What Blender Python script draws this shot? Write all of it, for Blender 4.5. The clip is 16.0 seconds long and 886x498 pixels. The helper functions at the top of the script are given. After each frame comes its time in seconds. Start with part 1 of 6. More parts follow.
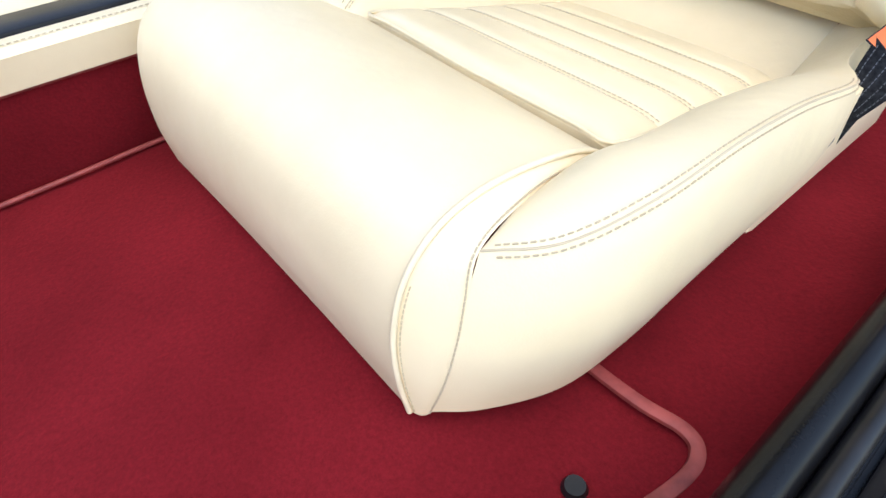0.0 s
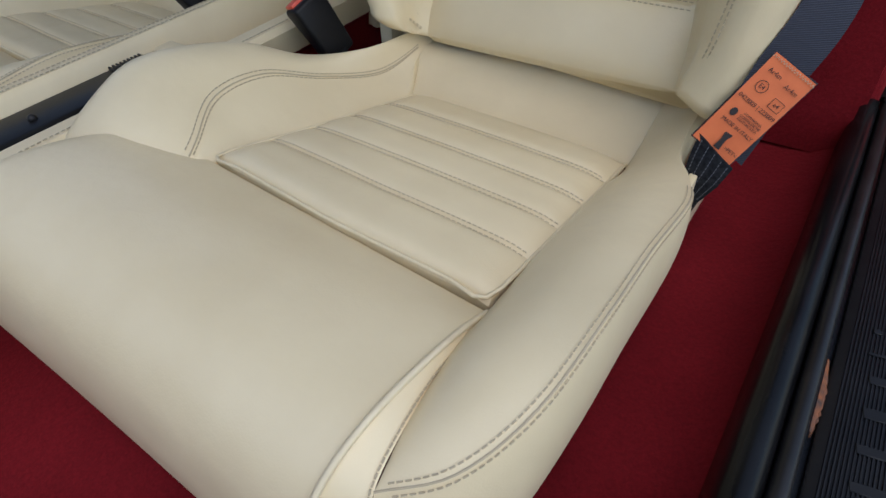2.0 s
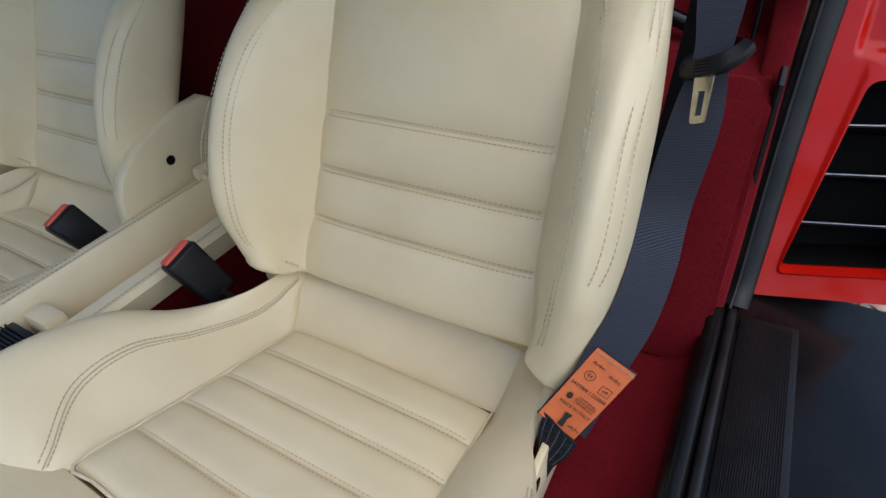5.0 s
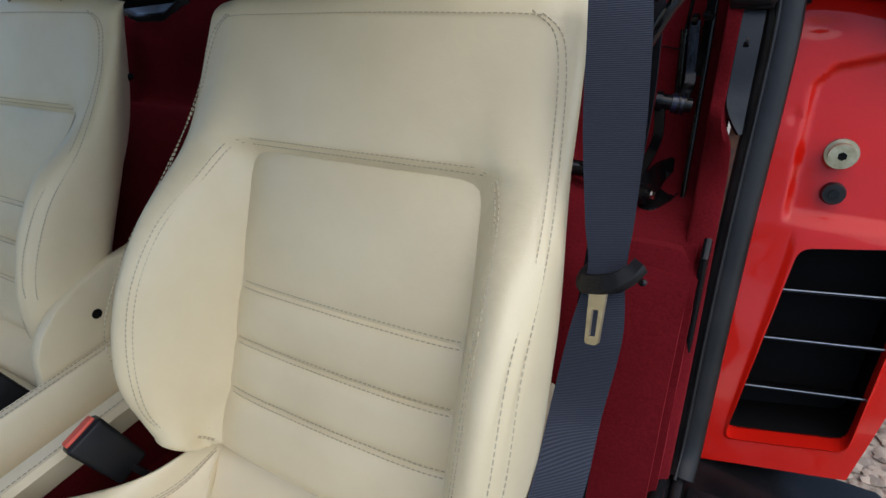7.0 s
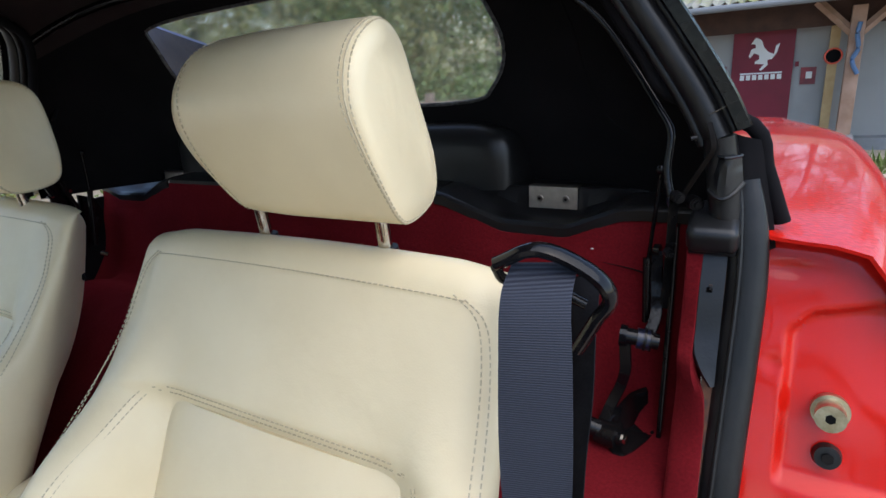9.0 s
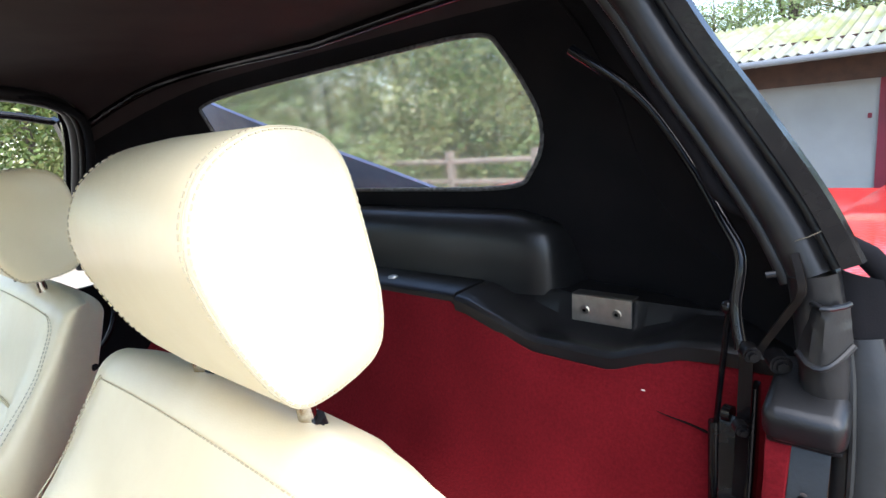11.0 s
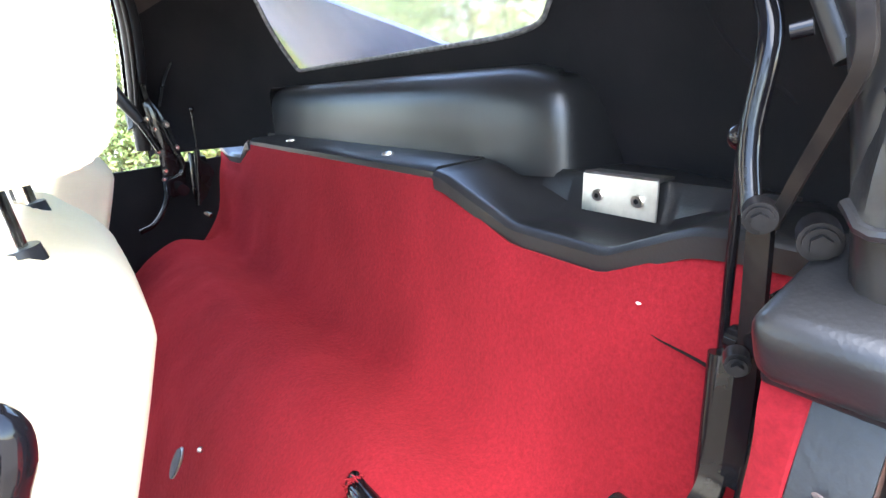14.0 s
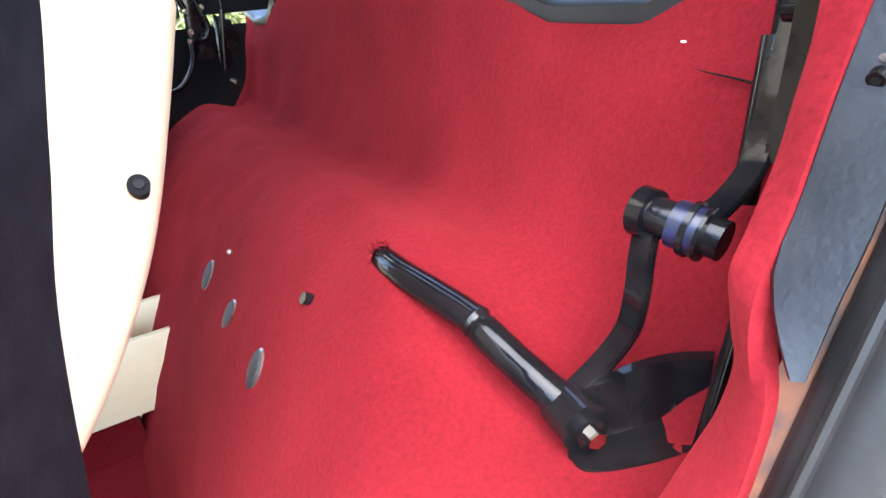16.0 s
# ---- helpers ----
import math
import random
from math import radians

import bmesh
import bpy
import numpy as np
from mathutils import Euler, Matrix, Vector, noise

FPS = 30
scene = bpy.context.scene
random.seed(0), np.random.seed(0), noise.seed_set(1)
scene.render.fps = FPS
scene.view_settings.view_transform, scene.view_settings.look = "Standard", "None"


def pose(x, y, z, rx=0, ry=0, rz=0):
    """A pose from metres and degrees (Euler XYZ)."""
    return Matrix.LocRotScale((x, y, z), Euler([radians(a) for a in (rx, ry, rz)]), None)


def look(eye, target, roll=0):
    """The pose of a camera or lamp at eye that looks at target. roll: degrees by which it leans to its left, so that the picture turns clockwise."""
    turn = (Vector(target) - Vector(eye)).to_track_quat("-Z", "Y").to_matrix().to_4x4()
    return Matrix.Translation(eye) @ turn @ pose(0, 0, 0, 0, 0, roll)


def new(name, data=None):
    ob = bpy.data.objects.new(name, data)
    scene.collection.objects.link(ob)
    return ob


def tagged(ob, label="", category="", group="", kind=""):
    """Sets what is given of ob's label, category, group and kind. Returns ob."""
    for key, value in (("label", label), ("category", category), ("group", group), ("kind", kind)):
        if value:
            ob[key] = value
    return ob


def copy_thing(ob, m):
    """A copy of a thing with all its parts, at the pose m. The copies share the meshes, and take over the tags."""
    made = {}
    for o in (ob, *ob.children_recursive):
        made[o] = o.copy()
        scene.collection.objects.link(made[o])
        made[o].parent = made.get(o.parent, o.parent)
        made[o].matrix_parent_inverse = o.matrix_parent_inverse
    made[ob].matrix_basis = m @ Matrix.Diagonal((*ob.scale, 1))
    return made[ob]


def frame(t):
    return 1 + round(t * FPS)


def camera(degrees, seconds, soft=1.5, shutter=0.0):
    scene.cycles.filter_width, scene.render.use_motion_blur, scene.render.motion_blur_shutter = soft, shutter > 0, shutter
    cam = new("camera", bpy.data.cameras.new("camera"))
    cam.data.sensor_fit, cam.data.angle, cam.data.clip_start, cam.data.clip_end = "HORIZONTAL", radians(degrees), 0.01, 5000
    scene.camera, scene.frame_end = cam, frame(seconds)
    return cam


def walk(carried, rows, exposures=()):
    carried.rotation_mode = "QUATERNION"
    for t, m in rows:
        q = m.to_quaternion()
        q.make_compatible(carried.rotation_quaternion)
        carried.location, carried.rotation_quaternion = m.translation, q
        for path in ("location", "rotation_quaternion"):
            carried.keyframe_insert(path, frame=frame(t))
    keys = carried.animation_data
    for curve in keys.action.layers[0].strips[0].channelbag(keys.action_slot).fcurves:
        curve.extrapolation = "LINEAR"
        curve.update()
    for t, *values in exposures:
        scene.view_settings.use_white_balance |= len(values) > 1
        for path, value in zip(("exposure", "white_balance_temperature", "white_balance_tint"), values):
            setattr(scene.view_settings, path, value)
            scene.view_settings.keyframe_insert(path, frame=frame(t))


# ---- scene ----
cam = camera(76.8, 16.0)
EXPOSURE = [(0, 1.7), (0.3, 1.4), (0.6, 1.0), (1.0, 0.64), (2.0, 0.48), (4.0, 0.55), (7.0, 0.68), (8.0, 0.85), (9.0, 1.3), (10.2, 1.75), (12.3, 3.85), (13.0, 4.3), (14.0, 4.35), (16.0, 4.1)]
PATH = [
    (0, (0.351, 0.155, 0.364), (-0.816, 1.027, -1.006), -4.6),
    (0.5, (0.322, 0.164, 0.384), (-0.722, 1.149, -1.009), -4.3),
    (1, (0.314, 0.184, 0.407), (-0.674, 1.215, -0.994), -5.0),
    (1.5, (0.309, 0.214, 0.426), (-0.646, 1.288, -0.966), -5.9),
    (2, (0.306, 0.237, 0.447), (-0.621, 1.352, -0.931), -6.0),
    (2.5, (0.303, 0.273, 0.468), (-0.601, 1.421, -0.897), -6.3),
    (3, (0.311, 0.297, 0.498), (-0.578, 1.489, -0.84), -6.2),
    (3.5, (0.316, 0.324, 0.525), (-0.565, 1.558, -0.779), -6.2),
    (4, (0.325, 0.351, 0.558), (-0.548, 1.626, -0.712), -6.1),
    (4.2, (0.318, 0.358, 0.573), (-0.528, 1.652, -0.697), -5.4),
    (6.3, (0.362, 0.492, 0.674), (-0.529, 1.919, -0.408), -5.6),
    (6.5, (0.363, 0.504, 0.683), (-0.526, 1.942, -0.385), -5.6),
    (7, (0.376, 0.539, 0.708), (-0.525, 2.004, -0.312), -5.6),
    (7.5, (0.388, 0.578, 0.735), (-0.533, 2.072, -0.224), -5.7),
    (8, (0.386, 0.61, 0.752), (-0.548, 2.153, -0.113), -5.4),
    (8.5, (0.383, 0.652, 0.786), (-0.568, 2.235, 0.018), -5.2),
    (9, (0.395, 0.689, 0.81), (-0.598, 2.301, 0.166), -5.1),
    (9.5, (0.403, 0.734, 0.828), (-0.666, 2.325, 0.257), -4.9),
    (10, (0.405, 0.777, 0.84), (-0.764, 2.321, 0.343), -5.2),
    (10.2, (0.406, 0.796, 0.842), (-0.797, 2.321, 0.365), -5.3),
    (12.3, (0.405, 1.076, 0.8), (-1.064, 2.365, 0.376), -6.2),
    (12.5, (0.404, 1.098, 0.789), (-1.087, 2.365, 0.374), -5.7),
    (13, (0.404, 1.136, 0.762), (-1.146, 2.321, 0.322), -5.6),
    (13.5, (0.405, 1.135, 0.729), (-1.193, 2.228, 0.229), -5.3),
    (14, (0.415, 1.121, 0.708), (-1.195, 2.14, 0.1), -5.7),
    (14.5, (0.423, 1.112, 0.681), (-1.188, 2.079, -0.005), -5.6),
    (15, (0.432, 1.102, 0.651), (-1.177, 2.03, -0.089), -5.6),
    (15.5, (0.433, 1.094, 0.62), (-1.17, 1.996, -0.167), -5.6),
    (16, (0.437, 1.093, 0.586), (-1.158, 1.964, -0.249), -5.6),
]
walk(cam, [(t, look(eye, target, roll)) for t, eye, target, roll in PATH],
     exposures=EXPOSURE)


# ---- world and light ----
world = bpy.data.worlds.new("sky")
world.use_nodes = True
scene.world = world
wn = world.node_tree.nodes
sky = wn.new("ShaderNodeTexSky")
sky.sky_type = "NISHITA"
sky.sun_disc = False
sky.sun_elevation, sky.sun_rotation = radians(60), radians(116)
sky.air_density, sky.dust_density = 1.0, 1.0
wn["Background"].inputs["Strength"].default_value = 0.15
world.node_tree.links.new(sky.outputs[0], wn["Background"].inputs["Color"])
sun_data = bpy.data.lights.new("sun", "SUN")
sun_data.energy, sun_data.angle, sun_data.color = 0.9, radians(80), (1.0, 0.97, 0.93)
sun = new("sun", sun_data)
sun.matrix_world = look((4.5, -2.2, 9), (0, 0, 0))


# ---- materials ----
def material(name, base, rough=0.5, metal=0.0, second=None, scale=20.0, mix=0.5, grain=0.0, grain_scale=300.0,
             sheen=0.0, coat=0.0, spec=0.5, grain2=0.0, grain2_scale=40.0, rough_var=0.0, voronoi=False):
    m = bpy.data.materials.new(name)
    m.use_nodes = True
    n, l = m.node_tree.nodes, m.node_tree.links
    b = n["Principled BSDF"]
    b.inputs["Roughness"].default_value, b.inputs["Metallic"].default_value = rough, metal
    b.inputs["Specular IOR Level"].default_value = spec
    b.inputs["Sheen Weight"].default_value, b.inputs["Sheen Roughness"].default_value = sheen, 0.4
    b.inputs["Coat Weight"].default_value, b.inputs["Coat Roughness"].default_value = coat, 0.04
    tc = n.new("ShaderNodeTexCoord")
    b.inputs["Base Color"].default_value = (*base, 1)
    if second:
        big, ramp, blend = n.new("ShaderNodeTexNoise"), n.new("ShaderNodeValToRGB"), n.new("ShaderNodeMix")
        big.inputs["Scale"].default_value, big.inputs["Detail"].default_value = scale, 6
        l.new(tc.outputs["Object"], big.inputs["Vector"])
        ramp.color_ramp.elements[0].position, ramp.color_ramp.elements[1].position = 0.35, 0.7
        l.new(big.outputs[0], ramp.inputs[0])
        blend.data_type = "RGBA"
        blend.inputs[6].default_value, blend.inputs[7].default_value = (*base, 1), (*second, 1)
        l.new(ramp.outputs[0], blend.inputs[0])
        l.new(blend.outputs[2], b.inputs["Base Color"])
        if rough_var:
            mr = n.new("ShaderNodeMapRange")
            mr.inputs["To Min"].default_value, mr.inputs["To Max"].default_value = rough - rough_var, rough + rough_var
            l.new(big.outputs[0], mr.inputs[0])
            l.new(mr.outputs[0], b.inputs["Roughness"])
    last = None
    for strength, size, vor in ((grain2, grain2_scale, False), (grain, grain_scale, voronoi)):
        if strength:
            t = n.new("ShaderNodeTexVoronoi" if vor else "ShaderNodeTexNoise")
            t.inputs["Scale"].default_value = size
            l.new(tc.outputs["Object"], t.inputs["Vector"])
            bump = n.new("ShaderNodeBump")
            bump.inputs["Strength"].default_value, bump.inputs["Distance"].default_value = strength, 0.3 / size
            l.new(t.outputs[0], bump.inputs["Height"])
            if last:
                l.new(last.outputs[0], bump.inputs["Normal"])
            last = bump
    if last:
        l.new(last.outputs[0], b.inputs["Normal"])
    return m


LEATHER = material("cream_leather", (0.76, 0.645, 0.420), 0.36, 0, (0.70, 0.585, 0.370), 9, grain=0.15, grain_scale=600, voronoi=True, grain2=0.13, grain2_scale=34, rough_var=0.05)
PIPING = material("cream_piping", (0.72, 0.62, 0.415), 0.42, 0, (0.66, 0.56, 0.37), 60)
SEWING = material("pale_thread", (0.50, 0.42, 0.28), 0.8)
THREAD = material("cream_thread", (0.46, 0.385, 0.26), 0.8)
CARPET = material("red_carpet", (0.134, 0.0078, 0.0115), 0.95, 0, (0.090, 0.0048, 0.0073), 7, sheen=0.2, spec=0.04, grain=0.6, grain_scale=420, grain2=0.5, grain2_scale=150)
cn, cl = CARPET.node_tree.nodes, CARPET.node_tree.links
cn["Principled BSDF"].inputs["Sheen Tint"].default_value = (0.9, 0.09, 0.10, 1)
cn["Principled BSDF"].inputs["Sheen Roughness"].default_value = 0.6
tuft, tuft_range, tuft_mix = cn.new("ShaderNodeTexNoise"), cn.new("ShaderNodeMapRange"), cn.new("ShaderNodeVectorMath")
tuft.inputs["Scale"].default_value, tuft.inputs["Detail"].default_value, tuft.inputs["Roughness"].default_value = 260.0, 5.0, 0.75
tuft_range.inputs["From Min"].default_value, tuft_range.inputs["From Max"].default_value = 0.3, 0.7
tuft_range.inputs["To Min"].default_value, tuft_range.inputs["To Max"].default_value = 0.74, 1.26
tuft_mix.operation = "SCALE"
cl.new(next(n for n in cn if n.type == "TEX_COORD").outputs["Object"], tuft.inputs["Vector"])
cl.new(tuft.outputs[0], tuft_range.inputs[0])
cl.new(cn["Principled BSDF"].inputs["Base Color"].links[0].from_socket, tuft_mix.inputs[0])
cl.new(tuft_range.outputs[0], tuft_mix.inputs["Scale"])
cl.new(tuft_mix.outputs[0], cn["Principled BSDF"].inputs["Base Color"])
BINDING = material("red_binding", (0.30, 0.052, 0.042), 0.55, 0, (0.16, 0.022, 0.020), 60, grain=0.3, grain_scale=200)
VINYL = material("black_vinyl", (0.007, 0.007, 0.0075), 0.34, 0, (0.013, 0.013, 0.0135), 15, spec=0.4, grain=0.12, grain_scale=500, voronoi=True)
FABRIC = material("black_fabric", (0.005, 0.005, 0.006), 0.9, 0, (0.009, 0.008, 0.009), 12, spec=0.12, grain=0.5, grain_scale=800)
RUBBER = material("black_rubber", (0.009, 0.0088, 0.009), 0.33, 0, (0.018, 0.017, 0.017), 25, spec=0.28, grain=0.1, grain_scale=200, rough_var=0.1)
PLASTIC = material("black_plastic", (0.008, 0.0078, 0.0085), 0.38, 0, (0.013, 0.0125, 0.013), 30, spec=0.22, grain=0.2, grain_scale=400)
SILL = material("black_sill_vinyl", (0.004, 0.004, 0.0045), 0.26, 0, (0.008, 0.008, 0.0085), 15, spec=0.16, grain=0.12, grain_scale=500, voronoi=True)
BLACKPAINT = material("black_paint", (0.003, 0.003, 0.004), 0.11, 0, (0.009, 0.008, 0.008), 45, spec=0.25, grain2=0.05, grain2_scale=90, rough_var=0.05)
PLATE = material("dull_black_plate", (0.006, 0.0065, 0.0075), 0.36, 0, (0.010, 0.0105, 0.012), 30, spec=0.4, grain=0.2, grain_scale=300, rough_var=0.08)
RUST = material("rust", (0.28, 0.09, 0.03), 0.9, 0, (0.05, 0.035, 0.03), 120, grain=1.0, grain_scale=300)
STEEL = material("brushed_steel", (0.62, 0.59, 0.53), 0.32, 1.0, (0.5, 0.47, 0.42), 90, grain=0.1, grain_scale=600)
CHROME = material("worn_chrome", (0.7, 0.68, 0.62), 0.18, 1.0, (0.35, 0.26, 0.15), 120)
ZINC = material("zinc_plated", (0.62, 0.55, 0.38), 0.35, 1.0, (0.4, 0.33, 0.2), 100)
PAINT = material("red_paint", (0.60, 0.010, 0.004), 0.4, 0, (0.56, 0.009, 0.004), 6, coat=0.6, spec=0.1, grain2=0.02, grain2_scale=9)
WETPAINT = material("wet_red_paint", (0.60, 0.010, 0.004), 0.35, 0, (0.56, 0.009, 0.004), 6, coat=0.7, spec=0.12, grain=0.5, grain_scale=140, voronoi=True)
GREASY = material("greasy_black_steel", (0.004, 0.004, 0.0045), 0.3, 0, (0.010, 0.009, 0.009), 80, spec=0.12, rough_var=0.08)
WORN = material("worn_brown_steel", (0.014, 0.011, 0.009), 0.45, 0, (0.006, 0.0055, 0.0055), 60, spec=0.08, grain=0.2, grain_scale=150)
LABEL = material("orange_label", (0.72, 0.17, 0.05), 0.6, 0, (0.64, 0.14, 0.04), 60, grain=0.2, grain_scale=600)
INK = material("black_ink", (0.02, 0.015, 0.015), 0.7)
BUTTON = material("red_button", (0.75, 0.10, 0.05), 0.4, 0, (0.7, 0.09, 0.05), 50)
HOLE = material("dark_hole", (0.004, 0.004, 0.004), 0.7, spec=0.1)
BLADE = material("worn_blade_steel", (0.42, 0.39, 0.31), 0.24, 1.0, (0.34, 0.30, 0.22), 120)
LOUVRE = material("louvre_black", (0.004, 0.004, 0.0045), 0.4, 0, (0.007, 0.007, 0.007), 30, spec=0.15)
GRAVEL = material("gravel", (0.50, 0.42, 0.32), 0.85, 0, (0.28, 0.23, 0.18), 40, grain=1.0, grain_scale=60, voronoi=True)


# ---- builders ----
def mesh_object(name, bm, mat, parent=None, label="", smooth=True):
    me = bpy.data.meshes.new(name)
    bmesh.ops.recalc_face_normals(bm, faces=bm.faces)
    if smooth:
        for f in bm.faces:
            f.smooth = True
        for e in bm.edges:
            if len(e.link_faces) == 2 and e.calc_face_angle(0) > 0.7:
                e.smooth = False
    bm.to_mesh(me)
    bm.free()
    me.materials.append(mat)
    ob = new(name, me)
    ob.parent = parent
    if label:
        ob["label"] = label
    return ob


def part(name, bm, mat, parent, label=""):
    return mesh_object(name, bm, mat, parent, label)


def thing(name, label, category, group="", kind="", at=(0, 0, 0)):
    ob = new(name)
    ob.location = at
    return tagged(ob, label, category, group, kind)


def grid(points, close_u=False, close_v=False):
    """A sheet over rows of points."""
    bm = bmesh.new()
    vs = [[bm.verts.new(p) for p in row] for row in points]
    nu, nv = len(vs), len(vs[0])
    for i in range(nu if close_u else nu - 1):
        for j in range(nv if close_v else nv - 1):
            q = [vs[i][j], vs[(i + 1) % nu][j], vs[(i + 1) % nu][(j + 1) % nv], vs[i][(j + 1) % nv]]
            if len(set(q)) == 4:
                bm.faces.new(q)
    return bm


def thicken(bm, depth):
    """Gives a sheet a thickness."""
    bmesh.ops.recalc_face_normals(bm, faces=bm.faces)
    bmesh.ops.solidify(bm, geom=bm.faces[:], thickness=depth)
    return bm


def box(bm, centre, size, turn=(0, 0, 0), bevel=0.0, segments=2):
    m = pose(*centre, *turn) @ Matrix.Diagonal((*size, 1))
    made = bmesh.ops.create_cube(bm, size=1, matrix=m)["verts"]
    if bevel:
        edges = {e for v in made for e in v.link_edges}
        bmesh.ops.bevel(bm, geom=list(edges), offset=bevel, segments=segments, profile=0.5, affect="EDGES")
    return bm


def rod(bm, a, b, r, r2=None, sides=16):
    a, b = Vector(a), Vector(b)
    d = b - a
    m = Matrix.Translation((a + b) / 2) @ d.to_track_quat("Z", "Y").to_matrix().to_4x4()
    bmesh.ops.create_cone(bm, cap_ends=True, segments=sides, radius1=r, radius2=r if r2 is None else r2, depth=d.length, matrix=m)
    return bm


def ball(bm, c, r, squash=(1, 1, 1), u=16, v=10):
    bmesh.ops.create_uvsphere(bm, u_segments=u, v_segments=v, radius=r, matrix=Matrix.Translation(c) @ Matrix.Diagonal((*squash, 1)))
    return bm


def spline(points, steps=8):
    """A smooth line through the points."""
    p = [Vector(q) for q in points]
    p = [2 * p[0] - p[1]] + p + [2 * p[-1] - p[-2]]
    out = []
    for i in range(1, len(p) - 2):
        for k in range(steps):
            t = k / steps
            out.append(0.5 * (2 * p[i] + (p[i + 1] - p[i - 1]) * t + (2 * p[i - 1] - 5 * p[i] + 4 * p[i + 1] - p[i + 2]) * t * t
                              + (3 * p[i] - p[i - 1] - 3 * p[i + 1] + p[i + 2]) * t ** 3))
    return out + [p[-2]]


def sweep(line, section, up=(0, 0, 1), bm=None, caps=True, radii=None):
    """Carries a closed section (pairs: side, up) along a line."""
    bm = bm or bmesh.new()
    rings, up = [], Vector(up)
    line = [Vector(q) for q in line]
    for i, c in enumerate(line):
        d = (line[min(i + 1, len(line) - 1)] - line[max(i - 1, 0)]).normalized()
        side = d.cross(up)
        side = side.normalized() if side.length > 1e-4 else Vector((1, 0, 0))
        over = side.cross(d)
        k = radii[i] if radii else 1.0
        rings.append([bm.verts.new(c + k * (s * side + u * over)) for s, u in section])
    n = len(section)
    for a, b in zip(rings, rings[1:]):
        for j in range(n):
            bm.faces.new((a[j], a[(j + 1) % n], b[(j + 1) % n], b[j]))
    if caps:
        bm.faces.new(rings[0])
        bm.faces.new(list(reversed(rings[-1])))
    return bm


def circle(r, n=10, squash=1.0):
    return [(r * math.cos(2 * math.pi * k / n), squash * r * math.sin(2 * math.pi * k / n)) for k in range(n)]


def tube(line, r, bm=None, n=10, up=(0, 0, 1)):
    return sweep(line, circle(r, n), up, bm)


def slab(outline, axis, low, high, bevel=0.0, bm=None):
    """A plate: an outline (pairs in the plane across the axis) from low to high along it."""
    bm = bm or bmesh.new()
    place = {"x": lambda a, b, c: (c, a, b), "y": lambda a, b, c: (a, c, b), "z": lambda a, b, c: (a, b, c)}[axis]
    lo = [bm.verts.new(place(a, b, low)) for a, b in outline]
    hi = [bm.verts.new(place(a, b, high)) for a, b in outline]
    n = len(outline)
    faces = [bm.faces.new(lo), bm.faces.new(list(reversed(hi)))]
    for i in range(n):
        faces.append(bm.faces.new((lo[i], hi[i], hi[(i + 1) % n], lo[(i + 1) % n])))
    if bevel:
        bmesh.ops.recalc_face_normals(bm, faces=faces)
        rim = {e for f in faces[:2] for e in f.edges}
        bmesh.ops.bevel(bm, geom=list(rim), offset=bevel, segments=2, profile=0.5, affect="EDGES")
    return bm


def smooth(a, b, x):
    t = min(1, max(0, (x - a) / (b - a)))
    return t * t * (3 - 2 * t)


def curve(keys, x):
    """A smooth value between keys of (x, value)."""
    if x <= keys[0][0]:
        return keys[0][1]
    for i in range(len(keys) - 1):
        (a, u), (b, v) = keys[i], keys[i + 1]
        if x <= b:
            h = b - a
            before = keys[i - 1] if i else keys[i]
            after = keys[i + 2] if i + 2 < len(keys) else keys[i + 1]
            m0 = (v - before[1]) / (b - before[0]) * h
            m1 = (after[1] - u) / (after[0] - a) * h
            t = (x - a) / h
            return (2 * t ** 3 - 3 * t * t + 1) * u + (t ** 3 - 2 * t * t + t) * m0 + (3 * t * t - 2 * t ** 3) * v + (t ** 3 - t * t) * m1
    return keys[-1][1]


def stitches(line, lift, length=0.0042, gap=0.0022, r=0.00055, bm=None):
    """A row of thread dashes along a line, lifted off the leather along a direction."""
    bm = bm or bmesh.new()
    lift = Vector(lift)
    pts = [Vector(p) for p in line]
    run, k = 0.0, 0
    for a, b in zip(pts, pts[1:]):
        d = (b - a).length
        if d < 1e-6:
            continue
        at = -run
        while True:
            at += length + gap
            if at > d:
                run = d - (at - length - gap)
                break
            c = a + (b - a) * (at / d)
            way = (b - a).normalized()
            m = Matrix.Translation(c + lift) @ way.to_track_quat("X", "Z").to_matrix().to_4x4() @ Matrix.Diagonal((length, 2 * r, 2 * r, 1))
            bmesh.ops.create_cube(bm, size=1, matrix=m)
    return bm


# ---- seats ----
def loft(a, b, n=12, bulge=None, steps=6):
    """Rows of points between two lines with matching control points; bulge(s, f) gives a shift."""
    la, lb = spline(a, steps), spline(b, steps)
    m = len(la) - 1
    rows = []
    for k, (p, q) in enumerate(zip(la, lb)):
        row = []
        for j in range(n + 1):
            f = j / n
            row.append(p.lerp(q, f) + (Vector(bulge(k / m, f)) if bulge else Vector()))
        rows.append(row)
    return rows


def along_rows(rows, offset, first=0, last=None, end=False, lift=0.0008):
    """A line on a lofted panel at a given distance from its first edge (or from its last)."""
    out = []
    for row in rows[first:last]:
        pts = list(reversed(row)) if end else row
        left = offset
        for p, q in zip(pts, pts[1:]):
            d = (q - p).length
            if d >= left and d > 1e-7:
                out.append(p.lerp(q, left / d))
                break
            left -= d
        else:
            out.append(pts[-1].copy())
    lifted = []
    for p in out:
        lifted.append(p + (p - Vector((0.0, 0.5, -0.05))).normalized() * lift)
    return lifted


